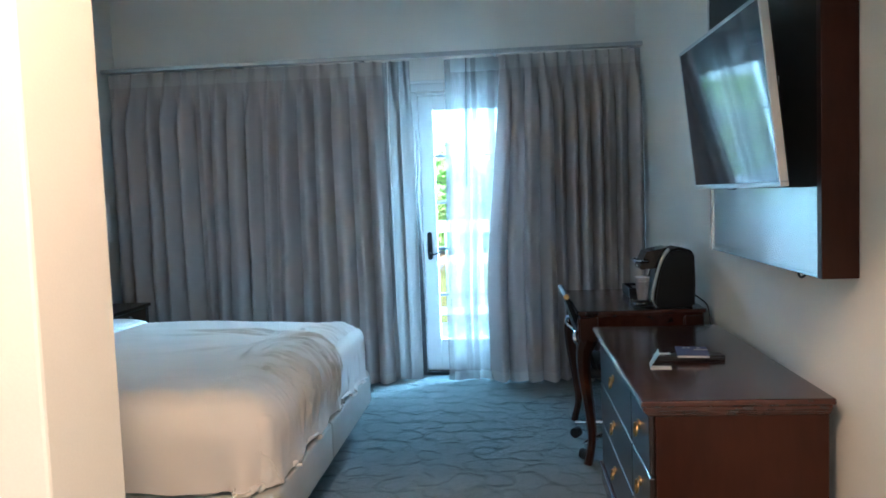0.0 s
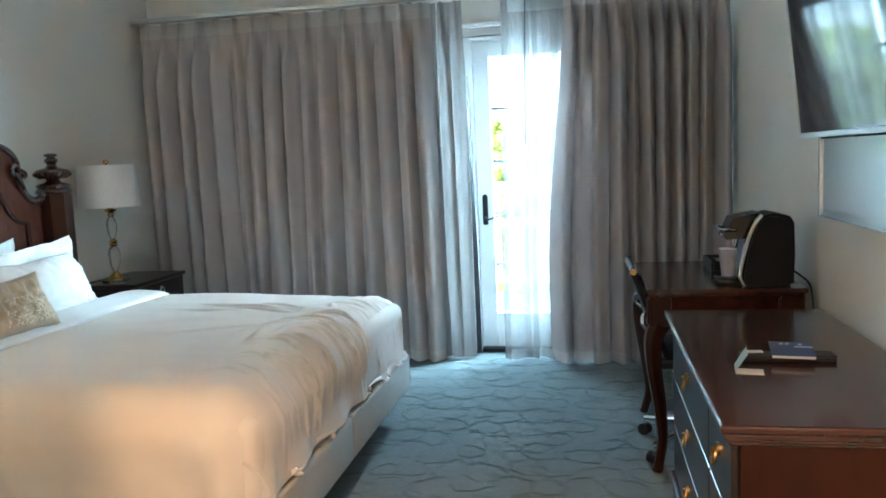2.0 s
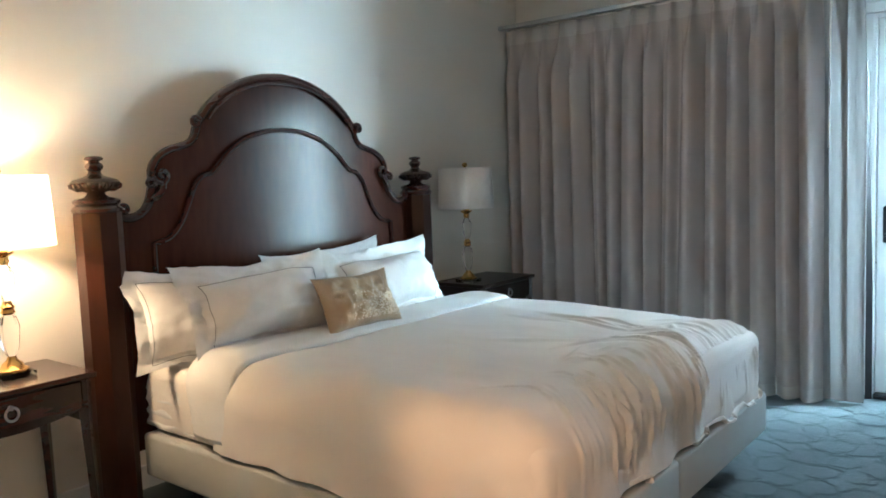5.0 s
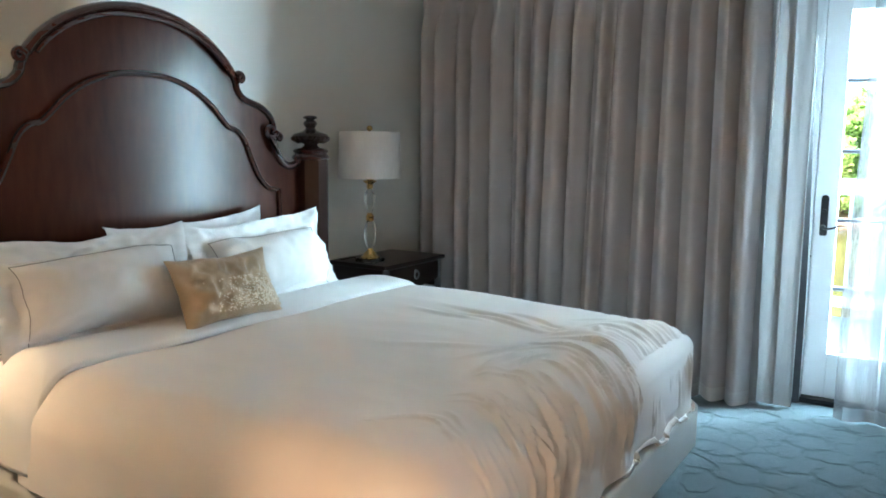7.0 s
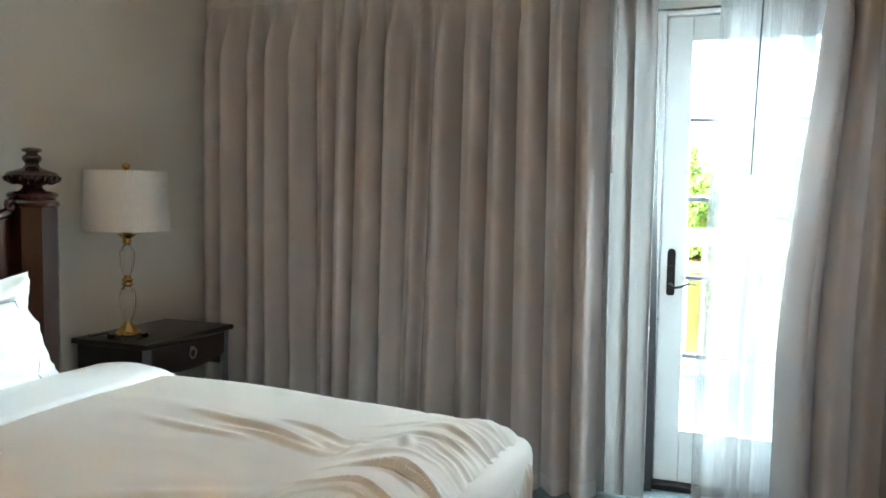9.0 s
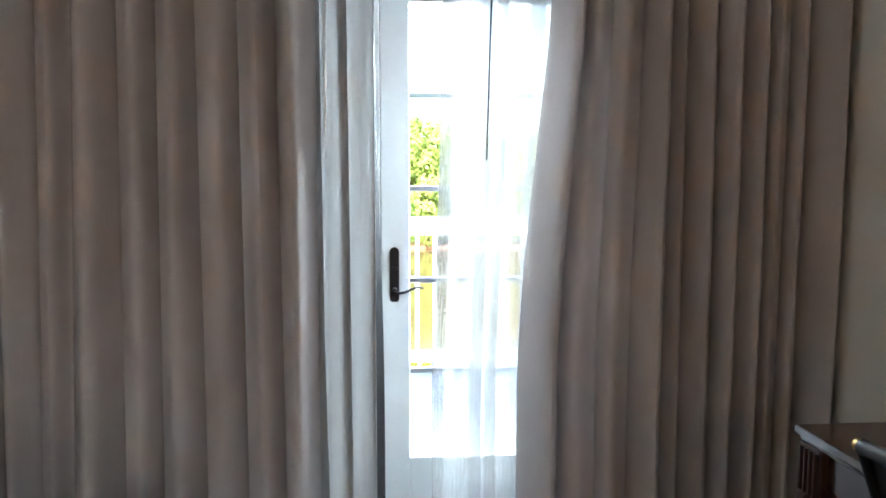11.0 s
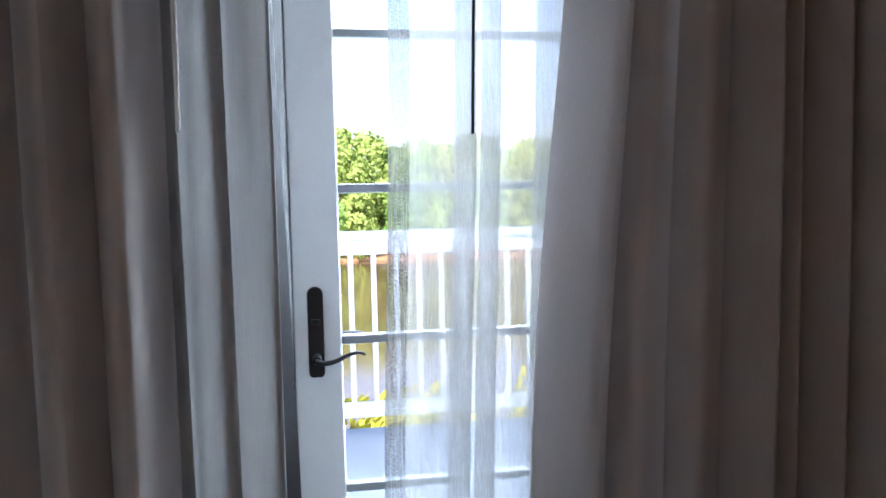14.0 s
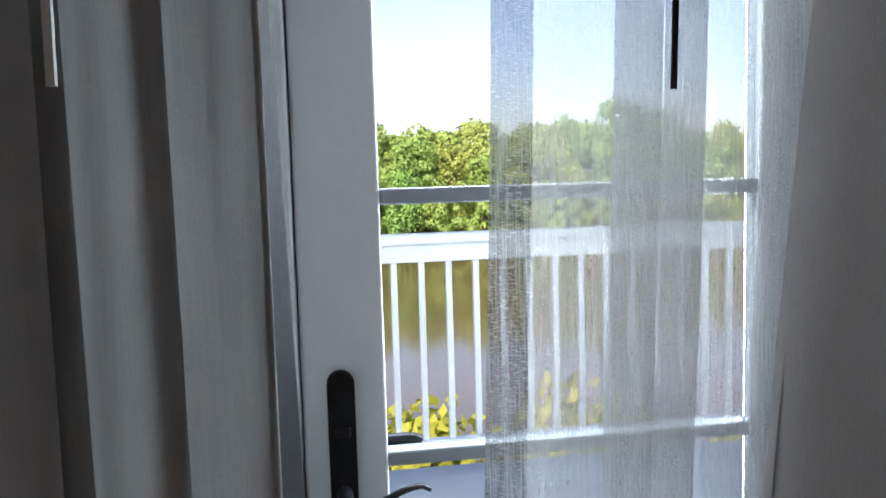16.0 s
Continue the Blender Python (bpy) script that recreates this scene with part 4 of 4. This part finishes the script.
part("plinth_moulding", block((x0 - 0.014, y0 - 0.016, 0.0855), (x1, y1 + 0.016, 0.0995), 0.005), MAHOGANY, dresser)
for ya, yb in ((-0.625, -0.285), (-0.275, 0.625)):
    for za, zb in ((0.108, 0.298), (0.305, 0.492), (0.499, 0.690)):
        drawer = part("drawer", block((x0 + 0.001, ya, za), (x0 + 0.0195, yb, zb), 0.005), ESPRESSO, dresser, "dark glossy drawer front")
        zc, yc = (za + zb) / 2 + 0.01, (ya + yb) / 2
        for yy in ((yc,) if yb - ya < 0.4 else (yc - 0.0, )):
            rose = part("pull_rose", tube([(x0 + 0.001, yy, zc + 0.012), (x0 - 0.007, yy, zc + 0.012)], 0.017, 14), OLD_BRASS, drawer, "aged brass rosette", smooth=True)
            part("ring_pull", tube([(x0 - 0.012 - 0.004 * math.cos(a), yy + 0.021 * math.sin(a), zc - 0.006 - 0.021 * math.cos(a)) for a in (2 * math.pi * k / 18 for k in range(19))], 0.0048, 7), OLD_BRASS, drawer, "aged brass ring", smooth=True)
            part("pull_knob", lathe([(0.002, -0.006), (0.007, -0.003), (0.007, 0.003), (0.002, 0.006)], 12, (x0 - 0.012, yy, zc + 0.014)), OLD_BRASS, drawer, smooth=True)

# ---- things on the dresser ----
folder = thing("menu_folder", pose(0.775, 2.975, 0.750, 0, 0, 1), "black leather folder lying on the dresser", "folder")
part("back_cover", block((-0.130, -0.030, 0.0), (0.130, 0.030, 0.009), 0.003), LEATHER, folder)
part("front_cover", block((-0.130, -0.030, 0.0095), (0.130, 0.030, 0.018), 0.003), LEATHER, folder)
book = thing("booklet", pose(0.790, 2.985, 0.7685, 0, 0, -9), "dark blue printed booklet on a black folder", "booklet")
part("pages", block((-0.055, -0.075, 0.0), (0.058, 0.085, 0.008), 0.001), PAPER, book)
part("cover", block((-0.058, -0.078, 0.0085), (0.060, 0.087, 0.0105), 0.001), BLUEPAPER, book, "dark blue cover with pale bars of print")
for x, y, w in ((-0.030, 0.050, 0.012), (-0.012, 0.052, 0.010), (0.022, 0.050, 0.012), (0.010, 0.020, 0.050)):
    part("print_bar", block((x, y, 0.0106), (x + w, y + 0.012, 0.0112)), PAPER, book)
spine = thing("key_card_strip", pose(0.690, 2.985, 0.7685, 0, 0, 2), "narrow pale strip of cards on the folder", "card strip")
for k in range(4):
    part("card_edge", block((-0.022 + 0.011 * k, -0.012, 0.0), (-0.013 + 0.011 * k, 0.012, 0.004), 0.001), PAPER, spine)
card = thing("tent_card", pose(0.655, 2.855, 0.750, 0, 0, -8), "folded pale blue tent card standing on the dresser", "card")
bm = bmesh.new()
q = [bm.verts.new(p) for p in ((-0.045, -0.03, 0.002), (-0.045, 0.05, 0.002), (-0.012, 0.05, 0.058), (-0.012, -0.03, 0.052))]
bm.faces.new(q)
bmesh.ops.solidify(bm, geom=bm.faces[:], thickness=0.0012)
part("flap", bm, material("pale_blue_card", (0.45, 0.62, 0.70), 0.6, vary=0.05), card)
part("leaf", block((-0.044, -0.045, 0.0), (0.030, 0.010, 0.0014)), PAPER, card)

# ---- desk ----
desk = thing("desk", (0.755, 4.315, 0), "mahogany writing desk on curved cabriole legs", "desk")
dx0, dx1, dy0, dy1, DZ = -0.310, 0.320, -0.430, 0.430, 0.800
part("top", block((dx0, dy0, DZ - 0.022), (dx1, dy1, DZ), 0.006), MAHOGANY, desk, "glossy mahogany desk top")
part("top_edge", block((dx0 + 0.010, dy0 + 0.010, DZ - 0.034), (dx1 - 0.01, dy1 - 0.01, DZ - 0.0225), 0.004), MAHOGANY, desk)
for lo, hi in (((dx0 + 0.10, dy0 + 0.030, DZ - 0.145), (dx1 - 0.08, dy0 + 0.050, DZ - 0.0345)), ((dx0 + 0.10, dy1 - 0.050, DZ - 0.145), (dx1 - 0.08, dy1 - 0.030, DZ - 0.0345)),
               ((dx0 + 0.030, dy0 + 0.10, DZ - 0.125), (dx0 + 0.050, dy1 - 0.10, DZ - 0.0345)), ((dx1 - 0.04, dy0 + 0.1, DZ - 0.145), (dx1 - 0.02, dy1 - 0.1, DZ - 0.0345))):
    part("apron", block(lo, hi, 0.002), MAHOGANY, desk)
for sx, sy in ((1, 1), (1, -1), (-1, 1), (-1, -1)):
    cx, cy = (dx1 - 0.055) if sx > 0 else (dx0 + 0.055), sy * (dy1 - 0.055)
    leg = part("leg", tube(smooth_line([(cx, cy, DZ - 0.15), (cx + sx * 0.028, cy + sy * 0.020, DZ - 0.21), (cx + sx * 0.030, cy + sy * 0.018, DZ - 0.32), (cx + sx * 0.004, cy - sy * 0.004, 0.28),
                                        (cx - sx * 0.006, cy - sy * 0.006, 0.14), (cx + sx * 0.012, cy + sy * 0.012, 0.04), (cx + sx * 0.022, cy + sy * 0.020, 0.0)], 6), 0.046, 8,
                           taper=[max(0.44, 1.0 - 0.62 * k / 28) if k < 28 else 0.46 for k in range(37)]), MAHOGANY_UP, desk, "curved cabriole leg", smooth=True)
    part("leg_block", block((cx - 0.045, cy - 0.045, DZ - 0.160), (cx + 0.045, cy + 0.045, DZ - 0.0345), 0.006), MAHOGANY_UP, leg)
    for k in range(4):
        part("flute", tube([(cx - 0.047, cy - 0.030 + 0.020 * k, DZ - 0.150), (cx - 0.047, cy - 0.030 + 0.020 * k, DZ - 0.045)], 0.006, 6), MAHOGANY_UP, leg)

# ---- desk chair ----
chair = thing("office_chair", pose(0.722, 4.20, 0, 0, 0, 0), "black office chair with chrome frame tucked under the desk", "office chair")
part("seat", block((-0.235, -0.235, 0.435), (0.235, 0.235, 0.490), 0.022, segments=3), LEATHER, chair, "padded black seat", smooth=True)


def back_at(u, v):
    return Vector((-0.215 - 0.105 * v - 0.025 * math.sin(math.pi * u), -0.200 + 0.40 * u, 0.53 + 0.335 * v + 0.02 * math.sin(math.pi * u) * v))


bm = sheet_mesh(16, 16, back_at)
bmesh.ops.solidify(bm, geom=bm.faces[:], thickness=0.022)
part("backrest", bm, LEATHER, chair, "slim black backrest", smooth=True)
part("top_bar", tube([(-0.325, -0.207, 0.862), (-0.335, 0, 0.880), (-0.325, 0.207, 0.862)], 0.016, 12), LEATHER, chair, smooth=True)
for sy in (-1, 1):
    part("side_frame", tube(smooth_line([(-0.325, sy * 0.206, 0.862), (-0.262, sy * 0.209, 0.69), (-0.205, sy * 0.209, 0.53), (-0.16, sy * 0.22, 0.455), (0.0, sy * 0.20, 0.425)], 6), 0.013, 10), BLACK, chair, smooth=True)
    part("bar_cap", tube([(-0.325, sy * 0.212, 0.862), (-0.325, sy * 0.222, 0.862)], 0.0135, 16), OLD_BRASS, chair, smooth=True)
    part("armrest", tube(smooth_line([(-0.270, sy * 0.236, 0.69), (-0.290, sy * 0.262, 0.675), (-0.285, sy * 0.270, 0.640), (-0.235, sy * 0.250, 0.60)], 6), 0.012, 10), CHROME, chair, smooth=True)
part("front_rail", tube(smooth_line([(0.207, -0.2, 0.428), (0.245, 0, 0.42), (0.207, 0.2, 0.428)], 6), 0.008, 8), CHROME, chair, smooth=True)
part("gas_column", lathe([(0.028, 0.10), (0.028, 0.26), (0.018, 0.265), (0.018, 0.435)], 18), CHROME, chair, smooth=True)
for k in range(5):
    a = radians(180 + 38 + 72 * k)
    ex, ey = 0.315 * math.cos(a), 0.315 * math.sin(a)
    arm = part("base_arm", tube([(0, 0, 0.120), (ex * 0.5, ey * 0.5, 0.112), (ex, ey, 0.086)], 0.020, 8, flat=0.7, taper=[1.2, 1, 0.75]), CHROME, chair, smooth=True)
    part("castor_stem", tube([(ex, ey, 0.082), (ex, ey, 0.045)], 0.007, 8), CHROME, arm)
    for s in (-1, 1):
        dxx, dyy = -math.sin(a) * 0.014 * s, math.cos(a) * 0.014 * s
        part("castor", tube([(ex + dxx * 0.2, ey + dyy * 0.2, 0.028), (ex + dxx * 1.5, ey + dyy * 1.5, 0.028)], 0.028, 16), RUBBER, arm, "black twin castor wheel", smooth=True)

# ---- coffee maker and things on the desk ----
brewer = thing("coffee_maker", pose(0.905, 4.03, DZ, 0, 0, 0), "black and silver single-cup coffee maker on the desk", "coffee maker")
side = [(0.125, 0.0), (-0.065, 0.0), (-0.082, 0.03), (-0.058, 0.17), (-0.032, 0.245), (0.0, 0.292), (0.05, 0.302), (0.11, 0.288), (0.126, 0.262), (0.130, 0.13)]
bm = prism(side, -0.105, 0.105, "y")
bmesh.ops.bevel(bm, geom=[e for e in bm.edges if e.calc_face_angle(0) > 0.9], offset=0.012, segments=3, affect="EDGES")
part("housing", bm, BLACK, brewer, "matt black curved housing", smooth=True)
for sy in (-1, 1):
    part("silver_trim", tube(smooth_line([(-0.070, sy * 0.103, 0.004), (-0.086, sy * 0.103, 0.05), (-0.062, sy * 0.103, 0.17), (-0.034, sy * 0.103, 0.25), (0.0, sy * 0.103, 0.297)], 6), 0.010, 8), CHROME, brewer, smooth=True)
part("brew_head", prism([(-0.060, 0.20), (-0.135, 0.195), (-0.140, 0.207), (-0.105, 0.285), (0.0, 0.305), (-0.02, 0.26)], -0.082, 0.082, "y"), BLACK_GLOSS, brewer, "glossy black brewing head")
part("handle", tube(smooth_line([(-0.095, -0.088, 0.236), (-0.150, -0.086, 0.238), (-0.157, 0, 0.240), (-0.150, 0.086, 0.238), (-0.095, 0.088, 0.236)], 6), 0.007, 8), CHROME, brewer, "silver lift handle", smooth=True)
part("drip_tray", block((-0.165, -0.070, 0.0), (-0.066, 0.070, 0.030), 0.010, segments=3), BLACK_GLOSS, brewer, smooth=True)
part("badge", block((-0.142, -0.02, 0.206), (-0.139, 0.02, 0.214)), STEEL, brewer)
power = tagged(part("power_cord", tube(smooth_line([(1.035, 4.05, 0.86), (1.070, 4.00, 0.835), (1.095, 3.93, 0.79), (1.098, 3.90, 0.62), (1.098, 3.93, 0.40)], 8), 0.004, 6), BLACK, smooth=True), "black power cord hanging behind the desk", "cord")


def cup(x, y, z, label, n=1):
    ob = thing("plastic_cup", (x, y, z), label, "cup", "cups by the coffee maker")
    for k in range(n):
        part("cup_wall", lathe([(0.026, 0.002 + 0.010 * k), (0.036, 0.095 + 0.010 * k), (0.039, 0.098 + 0.010 * k), (0.037, 0.100 + 0.010 * k), (0.034, 0.094 + 0.010 * k), (0.024, 0.006 + 0.010 * k)], 24), CUP, ob, smooth=True)
    return ob


cup(0.790, 4.03, DZ + 0.031, "clear plastic cups stacked on the coffee maker's tray", 3)
tray = thing("condiment_tray", pose(0.86, 4.44, DZ, 0, 0, 0), "black condiment tray with packets on the desk", "tray")
part("tray_base", block((-0.095, -0.13, 0.0), (0.095, 0.13, 0.012), 0.004), BLACK, tray)
for lo, hi in (((-0.095, -0.13, 0.0125), (-0.085, 0.13, 0.055)), ((0.085, -0.13, 0.0125), (0.095, 0.13, 0.055)), ((-0.0845, -0.13, 0.0125), (0.0845, -0.12, 0.055)), ((-0.0845, 0.12, 0.0125), (0.0845, 0.13, 0.055)), ((-0.0845, -0.004, 0.0125), (0.0845, 0.004, 0.05))):
    part("tray_wall", block(lo, hi, 0.003), BLACK, tray)
pod_box = thing("coffee_pods", (0.84, 4.36, DZ + 0.0125), "small coffee pods standing in the tray", "coffee pods")
for k in range(4):
    part("pod", lathe([(0.017, 0), (0.022, 0.040), (0.025, 0.042), (0.025, 0.045), (0.003, 0.046)], 18, (-0.03 + 0.055 * (k % 2), -0.025 + 0.055 * (k // 2), 0)), BLACK_GLOSS if k % 2 else CHROME, pod_box, smooth=True)

# ---- television on its panel ----
panel = thing("wall_panel", (RIGHT - 0.04, 2.935, 1.72), "satin silver-grey panel with mahogany edges behind the television", "wall panel")
part("board", block((-0.062, -0.570, -0.590), (0.036, 0.590, -0.330), 0.001), PANEL, panel, "satin silver-grey lower board")
part("back_board", block((-0.062, -0.570, -0.3295), (0.036, 0.590, 0.62), 0.001), RUBBER, panel, "matt black upper board")
for lo, hi in (((-0.068, -0.605, -0.600), (0.038, -0.5705, 0.63)), ((-0.068, 0.5905, -0.600), (0.038, 0.615, 0.63)), ((-0.066, -0.5700, 0.6205), (0.038, 0.590, 0.63)), ((-0.066, -0.570, -0.600), (0.038, 0.590, -0.5905))):
    near = lo[1] < -0.6
    part("edge_trim", block(lo, hi, 0.002), MAHOGANY_UP if near else PANEL, panel, "mahogany edge strip" if near else "")
tv_m = pose(0.906, 2.344, 1.393, 0, 0, 0) @ Matrix.Rotation(0.010, 4, "Z") @ Matrix.Rotation(-0.105, 4, "Y")
tv = thing("television", tv_m, "flat black television tilted forward on a wall arm", "television")
part("back_case", block((0.012, 0.03, 0.03), (0.040, 0.94, 0.53), 0.010), BLACK, tv)
part("screen", block((-0.002, 0.012, 0.016), (0.0115, 0.958, 0.550), 0.001), SCREEN, tv, "dark glossy screen")
for lo, hi in (((-0.004, 0, 0.0), (0.022, 0.970, 0.0155)), ((-0.004, 0, 0.5505), (0.022, 0.970, 0.562)), ((-0.004, 0, 0.016), (0.022, 0.0115, 0.550)), ((-0.004, 0.9585, 0.016), (0.022, 0.970, 0.550))):
    part("bezel", block(lo, hi, 0.002), STEEL, tv, "thin silver bezel")
part("status_light", block((-0.006, 0.46, -0.006), (0.010, 0.51, -0.0005), 0.001), BLACK_GLOSS, tv)
arm = thing("wall_arm", (RIGHT - 0.108, 2.83, 1.66), "silver and black television wall arm", "wall arm")
part("wall_plate", block((-0.012, -0.12, -0.10), (0.005, 0.12, 0.10), 0.003), BLACK, arm)
part("swing_arm", block((-0.100, -0.03, -0.03), (-0.0125, 0.03, 0.03), 0.004), BLACK, arm)
part("upright", block((-0.070, -0.335, -0.060), (-0.058, -0.318, 0.075), 0.003), STEEL, arm, "pale metal upright")
part("crossbar", block((-0.0575, -0.33, -0.010), (-0.045, 0.2, 0.010), 0.003), BLACK, arm)
cable = tagged(part("cable_loop", tube(smooth_line([(RIGHT - 0.03, 2.63, 1.125), (RIGHT - 0.035, 2.655, 1.095), (RIGHT - 0.035, 2.70, 1.088), (RIGHT - 0.03, 2.735, 1.125)], 6), 0.004, 6), BLACK, smooth=True), "black cable loop under the wall panel", "cable")

can = thing("recessed_light", (-0.22, 0.58, HALL_TOP), "recessed warm ceiling downlight in the entry", "ceiling light")
bm, n = bmesh.new(), 28
rings = [[bm.verts.new((r * math.cos(2 * math.pi * k / n), r * math.sin(2 * math.pi * k / n), z)) for k in range(n)] for r, z in ((0.055, -0.002), (0.078, -0.002), (0.075, -0.010), (0.057, -0.010))]
for a, b in zip(rings, rings[1:] + rings[:1]):
    for k in range(n):
        bm.faces.new((a[k], a[(k + 1) % n], b[(k + 1) % n], b[k]))
part("trim_ring", bm, TRIM, can)
part("lens", lathe([(0.054, -0.0035), (0.054, -0.0025)], 28), TRIM, can)

# ---- balcony ----
deck = structure("balcony_floor", (-4.0, BACK + 0.16, -0.20), (4.0, 8.62, -0.03), DECK, "pale grey balcony floor in shade", "balcony")
rail = thing("balcony_railing", (0, 8.45, -0.03), "white painted balcony railing with square balusters", "railing")
part("top_rail", block((-4.0, -0.045, 1.115), (4.0, 0.045, 1.165), 0.012), RAILING, rail)
part("upper_rail", block((-4.0, -0.022, 1.035), (4.0, 0.022, 1.1145), 0.004), RAILING, rail)
part("bottom_rail", block((-4.0, -0.025, 0.12), (4.0, 0.025, 0.20), 0.004), RAILING, rail)
base = part("baluster", block((-0.0145, -0.0145, 0.2005), (0.0145, 0.0145, 1.0345), 0.003), RAILING, rail)
base.location.x = -3.868
for k in range(1, 62):
    b = new("baluster", base.data)
    b.parent, b.location = rail, (-3.868 + 0.127 * k, 0, 0)
for x in (-3.95, -2.2, 2.3, 3.95):
    part("post", block((x - 0.05, -0.05, 0.0), (x + 0.05, 0.05, 1.1145), 0.006), RAILING, rail)

# ---- river and far bank ----
bm = bmesh.new()
ground = [bm.verts.new(p) for p in ((-2500, 6.3, -9.2), (2500, 6.3, -9.2), (2500, 24, -9.6), (-2500, 24, -9.6))]
bm.faces.new(ground)
a = [bm.verts.new(p) for p in ((-2500, 24, -12), (2500, 24, -12), (2500, 132, -12), (-2500, 132, -12))]
bm.faces.new((ground[3], ground[2], a[1], a[0]))
bm.faces.new(a)
c = [bm.verts.new(p) for p in ((2500, 132.5, -9.4), (-2500, 132.5, -9.4), (-2500, 170, -5), (2500, 170, -5), (2500, 2500, -5), (-2500, 2500, -5))]
bm.faces.new((a[3], a[2], c[0], c[1]))
bm.faces.new((c[1], c[0], c[3], c[2]))
bm.faces.new((c[2], c[3], c[4], c[5]))
tagged(part("ground", bm, EARTH), "earthy river banks reaching to the horizon", "ground", kind="structure")
bm = bmesh.new()
bm.faces.new([bm.verts.new(p) for p in ((-2500, 23, -9.9), (2500, 23, -9.9), (2500, 132.4, -9.9), (-2500, 132.4, -9.9))])
tagged(part("water", bm, WATER), "calm brown river reflecting trees and sky", "river", kind="structure")


def crown_mesh(seed, wide, high, clumps, leaf, spread):
    """Leaf sprays set on uneven lobes, with gaps between them."""
    r = random.Random(seed)
    verts, faces = [], []
    lobes = []
    for k in range(clumps):
        a, h = r.uniform(0, 6.28), r.uniform(0.06, 0.96)
        reach = wide * (1 - (2 * h - 0.85) ** 2 * 0.62) * r.uniform(0.35, 0.95)
        lobes.append((Vector((reach * math.cos(a), reach * math.sin(a), high * h)), wide * r.uniform(0.20, 0.42)))
    for c, rad in lobes:
        for _ in range(spread):
            d = Vector((r.gauss(0, 1), r.gauss(0, 1), r.gauss(0, 0.8) + 0.25)).normalized()
            p = c + d * rad * r.uniform(0.7, 1.08)
            t1 = d.orthogonal().normalized()
            t1 = (t1 + Vector((r.gauss(0, .5), r.gauss(0, .5), r.gauss(0, .5)))).normalized()
            t2 = d.cross(t1).normalized()
            s = leaf * r.uniform(0.6, 1.5)
            i = len(verts)
            verts += [p - t1 * s, p + t2 * s * 0.7 - t1 * s * 0.1, p + t1 * s + d * s * 0.3, p - t2 * s * 0.6 + d * s * 0.2]
            faces += [(i, i + 1, i + 2), (i, i + 2, i + 3)]
    me = bpy.data.meshes.new("crown")
    me.from_pydata(verts, [], faces)
    return me


def tree(at, seed, wide, high, clumps, leaf, spread, mat, label, group):
    ob = thing("tree", at, label, "tree", group)
    crown = new("crown", crown_mesh(seed, wide, high * 0.95, clumps, leaf, spread))
    crown.data.materials.append(mat)
    crown.parent, crown.location = ob, (0, 0, high * 0.06)
    part("trunk", tube([(0, 0, -1), (0.1, 0, high * 0.25), (0.25, 0.1, high * 0.5), (0.1, 0.2, high * 0.8)], high * 0.022, 8, taper=[1.2, 1, 0.7, 0.25]), BARK, ob)
    return ob


protos = [tree((-70 + 4 * k, 137, -9.5), 40 + k, (5.2, 6.4, 4.6, 5.8, 7.0)[k], (15, 17, 14, 17.5, 16)[k], 38, 0.36, 110, LEAF, "leafy green tree on the far river bank in sun", "trees on the far bank") for k in range(5)]
rnd = random.Random(12)
k = 0
for row, (y, dx, grow) in enumerate(((135, 6.5, 0.72), (142, 6.2, 0.98), (151, 6.5, 1.16))):
    x = -48
    while x < 92:
        k += 1
        s = grow * rnd.uniform(0.85, 1.15)
        t = copy_thing(protos[k % 5], pose(x, y + rnd.uniform(-2, 2), -9.6 + row * 1.0, 0, 0, rnd.uniform(0, 360)))
        t.scale = (s, s, s)
        x += dx * rnd.uniform(0.7, 1.25)
for x, y, h, w in ((0.3, 12.2, 8.35, 1.6), (2.3, 12.8, 8.15, 1.7), (-1.7, 12.4, 7.9, 1.5), (4.4, 13.2, 8.3, 1.8), (-3.6, 13.0, 8.2, 1.7)):
    tree((x, y, -9.25), int(x * 10) + 90, w, h, 60, 0.075, 130, LEAF_NEAR, "sunlit yellow-green tree top below the balcony", "trees below the balcony")
